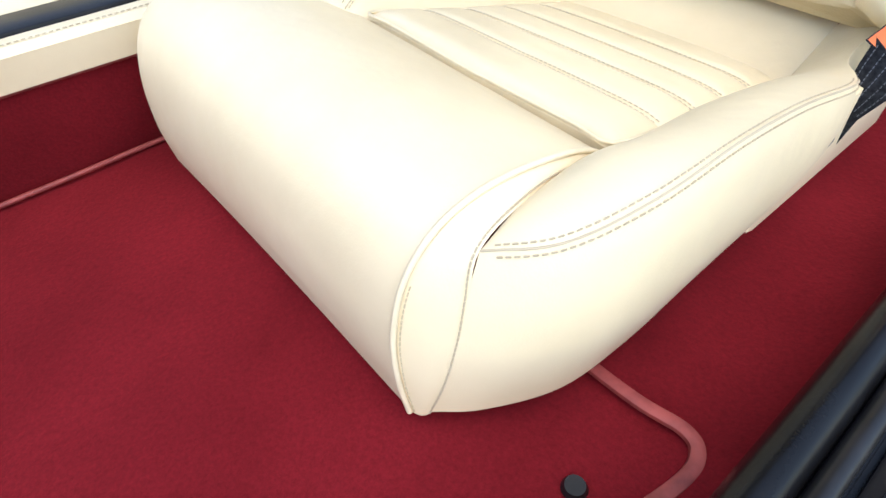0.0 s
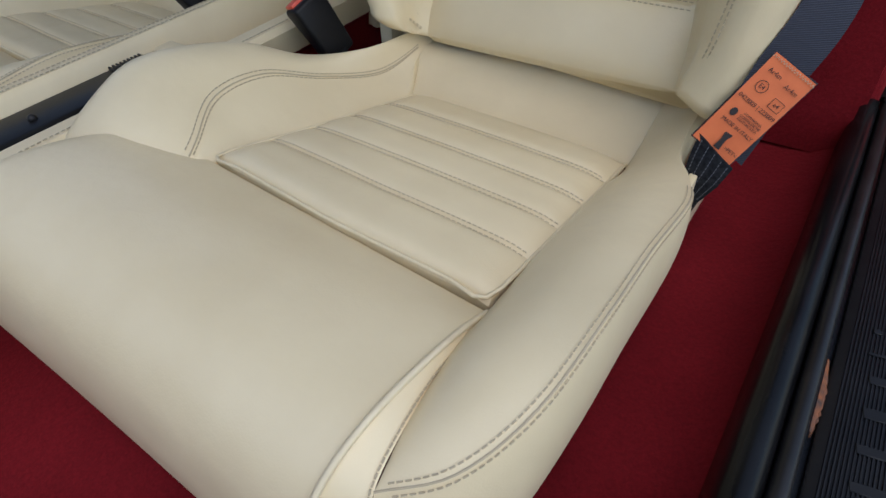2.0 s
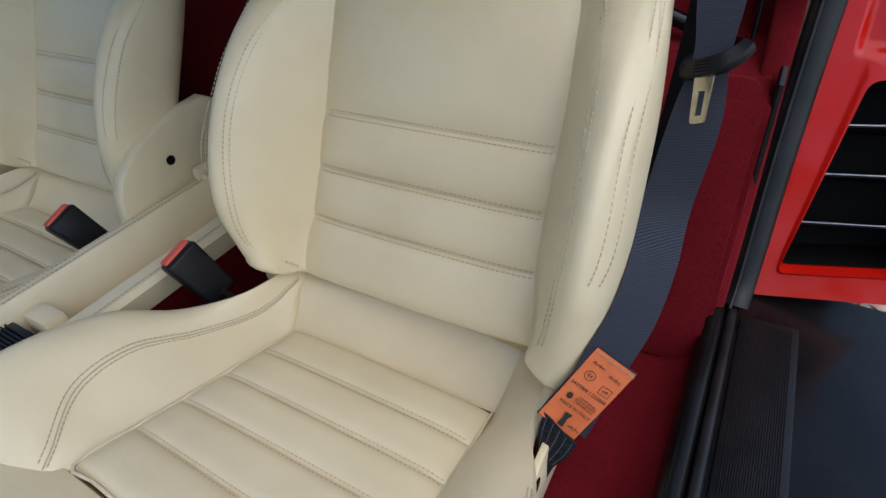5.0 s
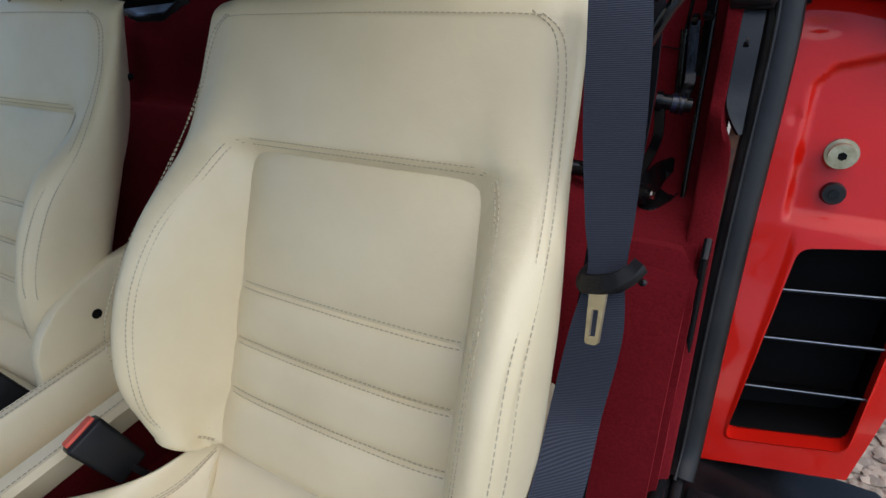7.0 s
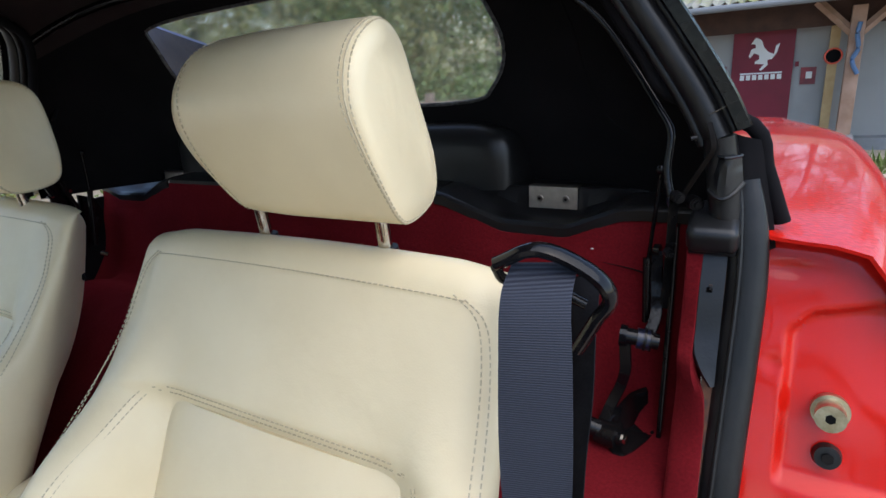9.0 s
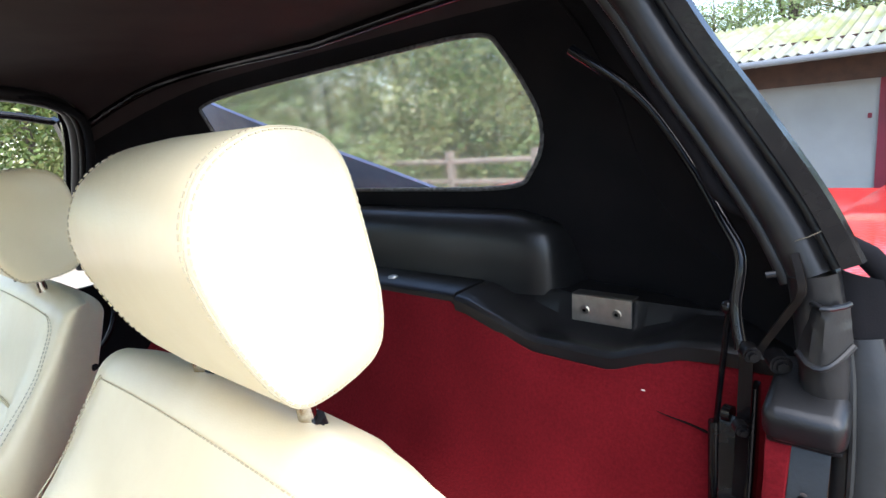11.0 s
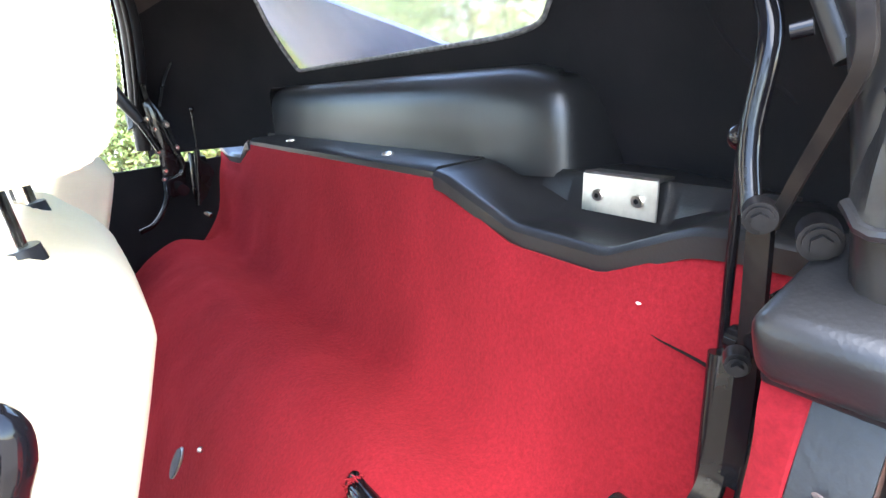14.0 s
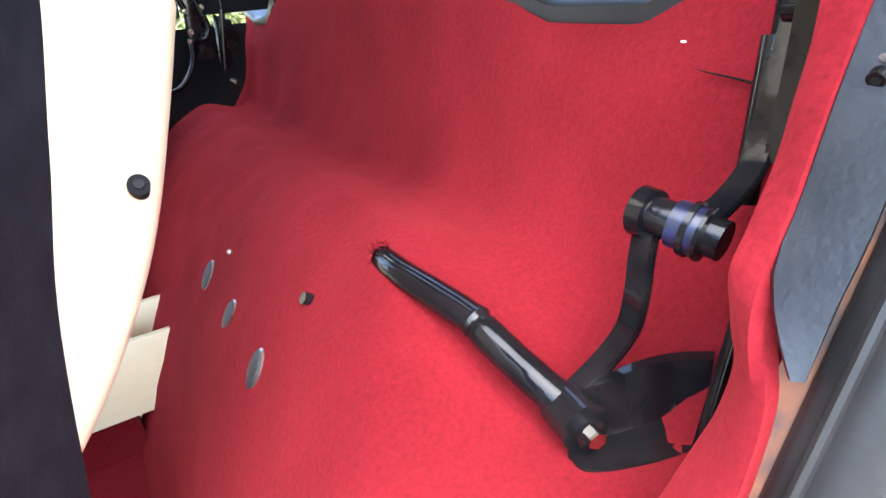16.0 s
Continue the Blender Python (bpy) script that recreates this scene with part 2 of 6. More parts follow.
EDGE_X = 0.153
PIPE = [(0.156, 0.460, 0.124), (0.164, 0.41, 0.157), (0.163, 0.345, 0.169), (0.160, 0.30, 0.160), (0.156, 0.272, 0.130), (0.155, 0.258, 0.088), (0.160, 0.253, 0.05), (0.166, 0.254, 0.018)]
PAD_LEFT = [(-0.268, 0.472, 0.142), (-0.268, 0.41, 0.173), (-0.268, 0.345, 0.188), (-0.268, 0.298, 0.184), (-0.268, 0.268, 0.160), (-0.268, 0.251, 0.115), (-0.268, 0.246, 0.06), (-0.268, 0.250, 0.018)]
UPRIGHT = [(0.157, 0.460, 0.125), (0.167, 0.405, 0.151), (0.177, 0.345, 0.157), (0.184, 0.305, 0.150), (0.188, 0.292, 0.12), (0.189, 0.285, 0.095), (0.186, 0.274, 0.055), (0.178, 0.264, 0.020)]
TOP_IN = [(0.184, 0.305, 0.150), (0.177, 0.345, 0.157), (0.167, 0.405, 0.151), (0.157, 0.463, 0.125), (0.1555, 0.535, 0.118), (0.1535, 0.62, 0.102), (0.152, 0.69, 0.088), (0.150, 0.765, 0.067), (0.154, 0.845, 0.106)]
FLANK = [(0.184, 0.305, 0.150), (0.2186, 0.3336, 0.161), (0.2396, 0.3808, 0.177), (0.246, 0.452, 0.1845), (0.2453, 0.535, 0.1725), (0.2452, 0.624, 0.152), (0.230, 0.678, 0.136), (0.206, 0.735, 0.125), (0.200, 0.84, 0.125)]
FOOT = [(0.178, 0.264, 0.020), (0.202, 0.290, 0.024), (0.226, 0.340, 0.026), (0.232, 0.402, 0.028), (0.231, 0.48, 0.030), (0.229, 0.575, 0.034), (0.222, 0.65, 0.045), (0.205, 0.71, 0.06), (0.198, 0.83, 0.06)]


def front_pad_rows():
    def swell(s, f):
        top = smooth(0.0, 0.12, s) * (1 - smooth(0.35, 0.75, s))
        return (0, 0.002 * math.sin(math.pi * f) * s, -0.004 * math.sin(math.pi * f) * top)
    rows = loft(PIPE, PAD_LEFT, 26, swell, 6)
    out = []
    for row in rows:
        end = row[-1]
        for k in range(1, 9):  # the console end rolls over
            a = math.pi / 2 * k / 8
            inward = 0.30 * (1 - math.cos(a))
            row.append(Vector((-0.268 - 0.040 * math.sin(a), end.y + (0.38 - end.y) * inward, end.z + (0.07 - end.z) * inward)))
        out.append(row)
    out.insert(0, [p + Vector((0, 0.008, -0.035)) for p in out[0]])
    out.append([p + Vector((0, 0.035, -0.004)) for p in out[-1]])
    return out


def top_panel_rows():
    def swell(s, f):
        h = 0.016 * smooth(0.0, 0.3, s) * (1 - 0.6 * smooth(0.6, 0.85, s))
        return (0, 0, h * math.sin(math.pi * f ** 0.8))
    return loft(TOP_IN, FLANK, 14, swell, 6)


def side_panel_rows():
    line = spline(FLANK, 6)
    def swell(s, f):
        i = min(len(line) - 1, round(s * (len(line) - 1)))
        d = line[min(i + 1, len(line) - 1)] - line[max(i - 1, 0)]
        out = Vector((d.y, -d.x, 0)).normalized()
        h = 0.008 + 0.003 * smooth(0.05, 0.35, s) * (1 - smooth(0.7, 0.85, s))
        return out * h * math.sin(math.pi * f ** 0.85)
    return loft(FLANK, FOOT, 16, swell, 6)


def gusset_rows():
    return loft(PIPE, UPRIGHT, 6, lambda s, f: (0.003 * math.sin(math.pi * f), -0.002 * math.sin(math.pi * f) * s, -0.003 * math.sin(math.pi * f) * (1 - s)), 6)


INNER_LEFT = [(-0.18, 0.42, 0.10), (-0.180, 0.474, 0.132), (-0.174, 0.53, 0.120), (-0.166, 0.60, 0.106), (-0.158, 0.67, 0.092), (-0.152, 0.745, 0.078), (-0.172, 0.802, 0.110), (-0.176, 0.85, 0.122)]
SEAM_LEFT = [(-0.19, 0.43, 0.130), (-0.199, 0.470, 0.152), (-0.235, 0.530, 0.167), (-0.235, 0.597, 0.163), (-0.213, 0.665, 0.134), (-0.192, 0.743, 0.110), (-0.181, 0.806, 0.117), (-0.180, 0.85, 0.127)]
RIDGE_LEFT = [(-0.325, 0.37, 0.135), (-0.316, 0.44, 0.184), (-0.308, 0.51, 0.207), (-0.290, 0.61, 0.186), (-0.255, 0.675, 0.150), (-0.212, 0.735, 0.141), (-0.194, 0.80, 0.138), (-0.192, 0.85, 0.137)]


def console_bolster_rows():
    rows = []
    for i, s, r in zip(spline(INNER_LEFT, 7), spline(SEAM_LEFT, 7), spline(RIDGE_LEFT, 7)):
        mid = s.lerp(r, 0.5) + Vector((0, 0, 0.008))
        section = [i + Vector((0.003, 0, -0.030)), i, i.lerp(s, 0.5) + Vector((0.004, 0, -0.003)), s, mid, r, r + Vector((-0.018, 0, -0.022)), Vector((r.x - 0.022, r.y, 0.07)), Vector((r.x - 0.010, r.y, 0.02))]
        rows.append(spline(section, 4))
    return rows


BAND_LOW = [(-0.152, 0.748, 0.074), (-0.05, 0.755, 0.074), (0.05, 0.760, 0.068), (0.155, 0.766, 0.060)]
BAND_TOP = [(-0.176, 0.812, 0.114), (-0.06, 0.832, 0.112), (0.05, 0.841, 0.108), (0.155, 0.845, 0.108)]


def rear_band_rows():
    rows = loft(BAND_LOW, BAND_TOP, 10, lambda s, f: (0, 0.004 * math.sin(math.pi * f), -0.003 * math.sin(math.pi * f)), 8)
    for row in rows:
        row += [row[-1] + Vector((0, 0.010, 0.004)), row[-1] + Vector((0, 0.05, 0.0))]
    return rows


SLOPE = Vector((0, 0.449, 0.893))
FRONT = Vector((0, -0.893, 0.449))
BACK_AT = Vector((0, 0.812, 0.14))
BOLSTER = [(-0.03, 0.03), (0.03, 0.07), (0.1, 0.105), (0.2, 0.112), (0.29, 0.09), (0.38, 0.040), (0.46, 0.011), (0.52, 0.004), (0.6, 0.0)]
WIDE = [(-0.03, 0.20), (0.03, 0.232), (0.12, 0.245), (0.3, 0.242), (0.42, 0.236), (0.52, 0.230), (0.6, 0.226)]
DEEP = [(-0.03, 0.04), (0.15, 0.05), (0.25, 0.068), (0.34, 0.090), (0.42, 0.098), (0.50, 0.092), (0.58, 0.081)]
REAR = [(-0.03, 0.06), (0.05, 0.09), (0.12, 0.132), (0.2, 0.142), (0.35, 0.142), (0.45, 0.132), (0.577, 0.12)]
TOP = 0.577


def back_point(x, h, p):
    return BACK_AT + Vector((x, 0, 0)) + SLOPE * h + FRONT * p


def back_edge(h):
    """Half width of the ribbed panel, a little wider at its foot."""
    return EDGE_X + 0.008 * (1 - smooth(0.02, 0.12, h))


def widen(x, h):
    """The door side of the backrest is fuller than the console side."""
    if x > 0:
        return x * (1 + 0.045 * (1 - smooth(0.25, 0.42, h)))
    return x * (1 + 0.085 * smooth(0.36, 0.50, h))


def door_side(p, h):
    """The door-side bolster flattens out earlier towards the top."""
    return p - 0.4 * smooth(0.28, 0.40, h) * max(0.0, p - 0.01)


def back_section(h):
    b, w, d, rear = curve(BOLSTER, h), curve(WIDE, h), curve(DEEP, h), curve(REAR, h)
    mid = 0.010 * smooth(0.383, 0.40, h) - 0.002 * (1 - smooth(0.375, 0.385, h))
    soft = smooth(0.36, 0.50, h)
    e = back_edge(h) - 0.085 * soft
    flat = [(e * k / 8, mid) for k in range(8)]
    side = spline([(e, mid, 0), (e + 0.014 + 0.045 * soft, mid + (0.30 - 0.1 * soft) * b, 0), (w - 0.05, 0.85 * b + max(mid, 0), 0), (w - 0.022, b + 0.004, 0), (w - 0.002, 0.75 * b, 0),
                   (w - 0.001, 0.2 * b - 0.012, 0), (0.62 * w + 0.38 * rear, -0.36 * d - 0.01, 0), (0.22 * w + 0.78 * rear, -0.78 * d, 0), (rear - 0.006, -0.99 * d, 0), (0.6 * rear, -1.02 * d, 0), (0, -1.03 * d, 0)], 5)
    return flat + [(p.x, p.y) for p in side]


FOOT_H = 0.014


def back_drop(x, h):
    """The upper corners fall off and the door-side bolster hangs lower at the foot."""
    drop = 0.005 * (abs(x) / 0.22) ** 2 * smooth(0.45, TOP, h) + 0.006 * smooth(0.17, 0.24, abs(x)) * smooth(0.5, TOP, h)
    return drop + (0.018 * smooth(0.165, 0.215, x) - 0.010 * smooth(-0.19, -0.24, x)) * (1 - smooth(0.0, 0.08, h))


def back_rows():
    rows = []
    cut = TOP - 0.035
    hs = [FOOT_H - 0.016 * math.cos(math.pi / 2 * k / 6) for k in range(6)]
    hs += [FOOT_H + (cut - FOOT_H) * k / 76 for k in range(77)] + [cut + 0.035 * math.sin(math.pi / 2 * k / 8) for k in range(1, 9)]
    for h in hs:
        over = max(0.0, (h - cut) / 0.035)
        under = max(0.0, (FOOT_H - h) / 0.016)
        turn = math.sqrt(max(0.0, 1 - over * over)) if over else 0.55 + 0.45 * math.sqrt(max(0.0, 1 - under * under))
        at = min(max(h, FOOT_H), cut)
        right = back_section(at)
        row = right + [(-x, p) for x, p in reversed(right[1:-1])]
        d, mid = curve(DEEP, at), 0.3 if over else 0.5
        out = []
        for x, p in row:
            p = door_side(p, h) if x > 0.1 else p
            out.append(back_point(widen(x, h) * (1 - 0.05 * (1 - turn)), h - back_drop(x, h), -mid * d + (p + mid * d) * (0.15 + 0.85 * turn)))
        rows.append(out)
    return rows


def on_back(h, x, lift=0.0012):
    sec = back_section(h)
    sec = sec[:next((i for i in range(9, len(sec) - 1) if sec[i + 1][0] < sec[i][0]), len(sec))]
    x = math.copysign(min(abs(x), sec[-1][0] - 0.006), x)
    best, out = 0.0, Vector((0, 1))
    for (a, u), (b, v) in zip(sec, sec[1:]):
        if a <= abs(x) <= b and b > a:
            best = u + (v - u) * (abs(x) - a) / (b - a)
            out = Vector((-(v - u), b - a)).normalized()
            break
    best = door_side(best, h) if x > 0.1 else best
    return back_point(widen(x + math.copysign(out.x * lift, x), h), h - back_drop(x, h), best + out.y * lift)


VALLEYS = [0.471, 0.532, 0.590, 0.645, 0.702, 0.757]
RIBS = [-0.001, 0.082, 0.149, 0.220, 0.385]


def insert_z(x, y):
    return 0.137 - 0.205 * (y - 0.470) - 0.033 * x


def insert_edges(y):
    k = (y - 0.471) / 0.286
    return -0.177 + 0.029 * k, 0.154 - 0.006 * k


def insert_skew(u, y):
    return 0.009 * max(0.0, -u) * (1 - smooth(0.47, 0.60, y))


def insert_rise(u, t):
    """Height of the padded rib over its sewn edges, across (u) and along (t)."""
    edge = 1 - abs(u) ** 12
    puff = 0.0075 * (1 - (2 * t - 1) ** 6)
    return puff * (0.3 + 0.7 * edge) - 0.004 * (1 - edge) + 0.002 * (1 - u * u)


def insert_cushion():
    rows, nx = [], 36
    for a, b in zip(VALLEYS, VALLEYS[1:]):
        for k in range(13):
            t = 0.5 - 0.5 * math.cos(math.pi * k / 12)
            y = a + (b - a) * t
            left, right = insert_edges(y)
            row = []
            for j in range(nx + 1):
                u = -1 + 2 * j / nx
                crease = 0.0013 * noise.noise((u * 9, y * 30, 1.5)) * (1 - abs(2 * t - 1))
                x = (left + right) / 2 + u * (right - left) / 2
                row.append((x, y + insert_skew(u, y), insert_z(x, y) + insert_rise(u, t) + crease))
            if k or a == VALLEYS[0]:
                rows.append(row)
    first = [(x, y - 0.005, z - 0.005) for x, y, z in rows[0]]
    low = [(x, y - 0.004, z - 0.03) for x, y, z in rows[0]]
    last = [(x, y + 0.004, z - 0.02) for x, y, z in rows[-1]]
    rows = [low, first] + rows + [last]
    for r in rows:
        r.insert(0, (r[0][0] - 0.002, r[0][1], r[0][2] - 0.022))
        r.append((r[-1][0] + 0.002, r[-1][1], r[-1][2] - 0.022))
    return grid(rows)


def rib_point(u, h, n, lift=0.0):
    """A point on rib n of the back panel."""
    a, b = RIBS[n], RIBS[n + 1]
    t = (h - a) / (b - a)
    edge = 1 - u ** 8
    puff = (0.010 if n < 3 else 0.007) * (1 - (2 * t - 1) ** 4)
    return back_point(widen(u * (back_edge(h) + 0.002), h), h, puff * (0.3 + 0.7 * edge) - 0.004 * (1 - edge) + 0.006 * (1 - u * u) + 0.001 * noise.noise((u * 5, h * 30, 3)) + lift)


def insert_back():
    rows, nx = [], 24
    for n, (a, b) in enumerate(zip(RIBS, RIBS[1:])):
        for k in range(11):
            h = a + (b - a) * (0.5 - 0.5 * math.cos(math.pi * k / 10))
            if k or n == 0:
                rows.append([rib_point(-1 + 2 * j / nx, h, n) for j in range(nx + 1)])
    rows.insert(0, [p + FRONT * -0.02 + SLOPE * -0.006 for p in rows[0]])
    rows.append([p + FRONT * -0.012 + SLOPE * 0.002 for p in rows[-1]])
    for r in rows:
        r.insert(0, r[0] + FRONT * -0.02)
        r.append(r[-1] + FRONT * -0.02)
    return grid(rows)


def seat(x, tag):
    s = thing("seat", tag, "seat", "front seats", at=(x, 0, 0))
    cushion = part("front_pad", grid(front_pad_rows()), LEATHER, s, "rounded smooth leather front pad")
    top, side, gusset, console_side = top_panel_rows(), side_panel_rows(), gusset_rows(), console_bolster_rows()
    bolster = part("bolster", grid(top), LEATHER, s, "raised leather side bolster")
    part("bolster_side", grid(side), LEATHER, s)
    part("gusset", grid(gusset), LEATHER, s, "narrow leather gusset at the front corner")
    inner_bolster = part("bolster", grid(console_side), LEATHER, s, "raised leather side bolster")
    part("rear_band", grid(rear_band_rows()), LEATHER, s, "plain leather band behind the ribs")
    part("seat_insert", insert_cushion(), LEATHER, s, "ribbed leather seat panel")
    bm = grid(back_rows(), close_v=True)
    bm.verts.ensure_lookup_table()
    n = len(back_rows()[0])
    bm.faces.new([bm.verts[len(bm.verts) - n + i] for i in range(n)])
    bm.faces.new([bm.verts[i] for i in reversed(range(n))])
    backrest = part("backrest", bm, LEATHER, s)
    part("back_insert", insert_back(), LEATHER, s, "ribbed leather back panel")
    # piping from the notch over the front corner, and round the insert
    part("piping", tube([p + Vector((0.001, -0.0012, 0.0012)) for p in spline(PIPE, 8)], 0.0023), PIPING, cushion, "cream leather piping")
    rim = []
    for y in reversed(VALLEYS[1:]):
        left = insert_edges(y)[0]
        rim.append(Vector((left - 0.001, y + insert_skew(-1, y), insert_z(left, y) - 0.002)))
    for k in range(11):
        x = -0.175 + 0.327 * k / 10
        rim.append(Vector((x, 0.4665 + insert_skew(2 * k / 10 - 1, 0.47), insert_z(x, 0.467) - 0.001)))
    for y in VALLEYS[1:]:
        right = insert_edges(y)[1]
        rim.append(Vector((right + 0.001, y, insert_z(right, y) - 0.002)))
    part("piping", tube(spline(rim, 3), 0.0019), PIPING, s, "cream leather piping")
    # gusset seam and double seam of the outer bolster
    part("stitching", stitches(along_rows(gusset, 0.0022, end=True, lift=0.0010), (0, 0, 0), 0.0034, 0.0010, 0.0005), THREAD, bolster)
    part("stitching", stitches(along_rows(gusset, 0.0045, 24, lift=0.0006), (0, 0, 0), 0.0030, 0.0014, 0.0004), SEWING, bolster)
    part("seam", tube(along_rows(side, 0.0, 0, 34, lift=0.0001), 0.0008, n=6), THREAD, bolster)
    part("stitching", stitches(along_rows(top, 0.0045, 1, 34, end=True), (0, 0, 0), 0.0034, 0.0016, 0.00045), THREAD, bolster)
    part("stitching", stitches(along_rows(side, 0.0045, 1, 34), (0, 0, 0), 0.0034, 0.0016, 0.00045), THREAD, bolster)
    # double seam of the bolster beside the console: the sewn line is the fourth point of each section
    for k in (11, 12, 13):
        line = [row[k] + (row[k] - row[k - 1]).cross(Vector((0, 1, 0))).normalized() * -0.0004 + Vector((0, 0, 0.0008)) for row in console_side[5:44]]
        if k == 12:
            part("seam", tube([p - Vector((0, 0, 0.0006)) for p in line], 0.0008, n=6), SEWING, inner_bolster)
        else:
            part("stitching", stitches([p.lerp(row[12], 0.55) + Vector((0, 0, 0.0006)) for p, row in zip(line, console_side[5:44])], (0, 0, 0), 0.0042, 0.0018, 0.00045), THREAD, inner_bolster)
    # two rows of stitches along each sewn valley
    for y, far, near in zip(VALLEYS[1:-1], VALLEYS[2:], VALLEYS):
        for off in (-0.0032, 0.0032):
            t = off / (far - y) if off > 0 else 1 + off / (y - near)
            left, right = insert_edges(y + off)
            line = []
            for k in range(25):
                u = -0.975 + 1.95 * k / 24
                x = (left + right) / 2 + u * (right - left) / 2
                line.append(Vector((x, y + off + insert_skew(u, y), insert_z(x, y + off) + insert_rise(u, t) + 0.0006)))
            part("stitching", stitches(line, (0, 0, 0), 0.0036, 0.0020, 0.0004), SEWING, s)
    for n, h in enumerate(RIBS[1:-1]):
        for off in (-0.0038, 0.0038):
            line = [rib_point(-0.96 + 1.92 * k / 20, h + off, n if off < 0 else n + 1, 0.0006) for k in range(21)]
            part("stitching", stitches(line, (0, 0, 0), 0.004, 0.0022, 0.0005), SEWING, s)
    # seams of the backrest
    for off in (0.0, 0.006):
        line = [on_back(0.392 + off, -0.148 + 0.296 * k / 16) for k in range(17)]
        part("stitching", stitches(line, (0, 0, 0), 0.004, 0.0022, 0.0005), SEWING, backrest)
        for sx in (-1, 1):
            line = spline([on_back(h + off * 0.4, sx * (xx + off * 0.8)) for h, xx in ((0.393, 0.150), (0.385, 0.170), (0.34, 0.184), (0.28, 0.196), (0.2, 0.202), (0.11, 0.200), (0.04, 0.190), (0.005, 0.178))], 8)
            part("stitching", stitches(line, (0, 0, 0), 0.004, 0.0022, 0.0005), SEWING, backrest)
    for off in (0.0, 0.007):
        for sx in (-1, 1):
            line = spline([on_back(h, sx * (xx - off), 0.0022) for h, xx in ((0.02, 0.222), (0.12, 0.238), (0.24, 0.239), (0.34, 0.237), (0.44, 0.228), (0.50, 0.220), (0.53, 0.210), (0.545, 0.19))], 8)
            part("stitching", stitches(line, (0, 0, 0), 0.004, 0.0022, 0.0005), SEWING, backrest)
    line = [on_back(0.541, -0.19 + 0.38 * k / 16) for k in range(17)]
    part("stitching", stitches(line, (0, 0, 0.001), 0.004, 0.0022, 0.0005), SEWING, backrest)
    # shell, frame and bolts
    bm = rod(bmesh.new(), (0.110, 1.0915, 0.4995), (0.152, 1.0939, 0.5182), 0.0052, 0.0049, sides=24)
    bolt = part("bolt", bm, FABRIC, s, "dark recessed bolt")
    part("bolt_head", rod(bmesh.new(), (0.151, 1.0938, 0.5178), (0.1535, 1.0940, 0.5190), 0.0026, sides=6), WORN, bolt)
    rail = slab([(0.575, 0.026), (0.585, 0.022), (0.84, 0.022), (0.86, 0.06), (0.84, 0.115), (0.70, 0.105), (0.60, 0.06)], "x", 0.222, 0.230, 0.0015)
    rail = part("side_rail", rail, LEATHER, s, "cream painted seat side rail")
    for y, z, r in ((0.628, 0.052, 0.0045), (0.690, 0.082, 0.010), (0.735, 0.092, 0.005)):
        part("hole", rod(bmesh.new(), (0.2285, y, z), (0.2306, y, z), r), HOLE, rail)
    part("adjuster_clip", box(bmesh.new(), (0.233, 0.668, 0.078), (0.008, 0.020, 0.012), (15, 0, 0), 0.002), PLASTIC, rail, "black plastic clip")
    return s


DRIVER_X, DRIVER_Y = -0.72, 0.06
passenger_seat = seat(0.0, "cream leather bucket seat with sewn ribs on red carpet")
driver_seat = copy_thing(passenger_seat, pose(DRIVER_X - 0.01, DRIVER_Y - 0.025, 0))
SMALL = [(0.81, 0.10), (0.93, 0.12), (0.955, 0.20), (0.945, 0.29), (0.90, 0.335), (0.86, 0.32), (0.82, 0.24)]
BROAD = [(0.725, 0.12), (0.722, 0.170), (0.732, 0.214), (0.750, 0.242), (0.78, 0.266), (0.832, 0.287), (0.88, 0.297), (0.925, 0.300), (0.95, 0.285), (0.93, 0.20), (0.90, 0.11)]
for owner, outline, hy in ((passenger_seat, SMALL, 0.875), (driver_seat, BROAD, 0.830)):
    for side in (-1, 1):
        at = side * (0.236 if owner is passenger_seat else 0.262)
        c = part("recliner_cover", slab(outline, "x", at - 0.012, at + 0.012, 0.006), LEATHER, owner)
        part("hole", rod(bmesh.new(), (at + side * 0.0115, hy, 0.230), (at + side * 0.0125, hy, 0.230), 0.008), HOLE, c)


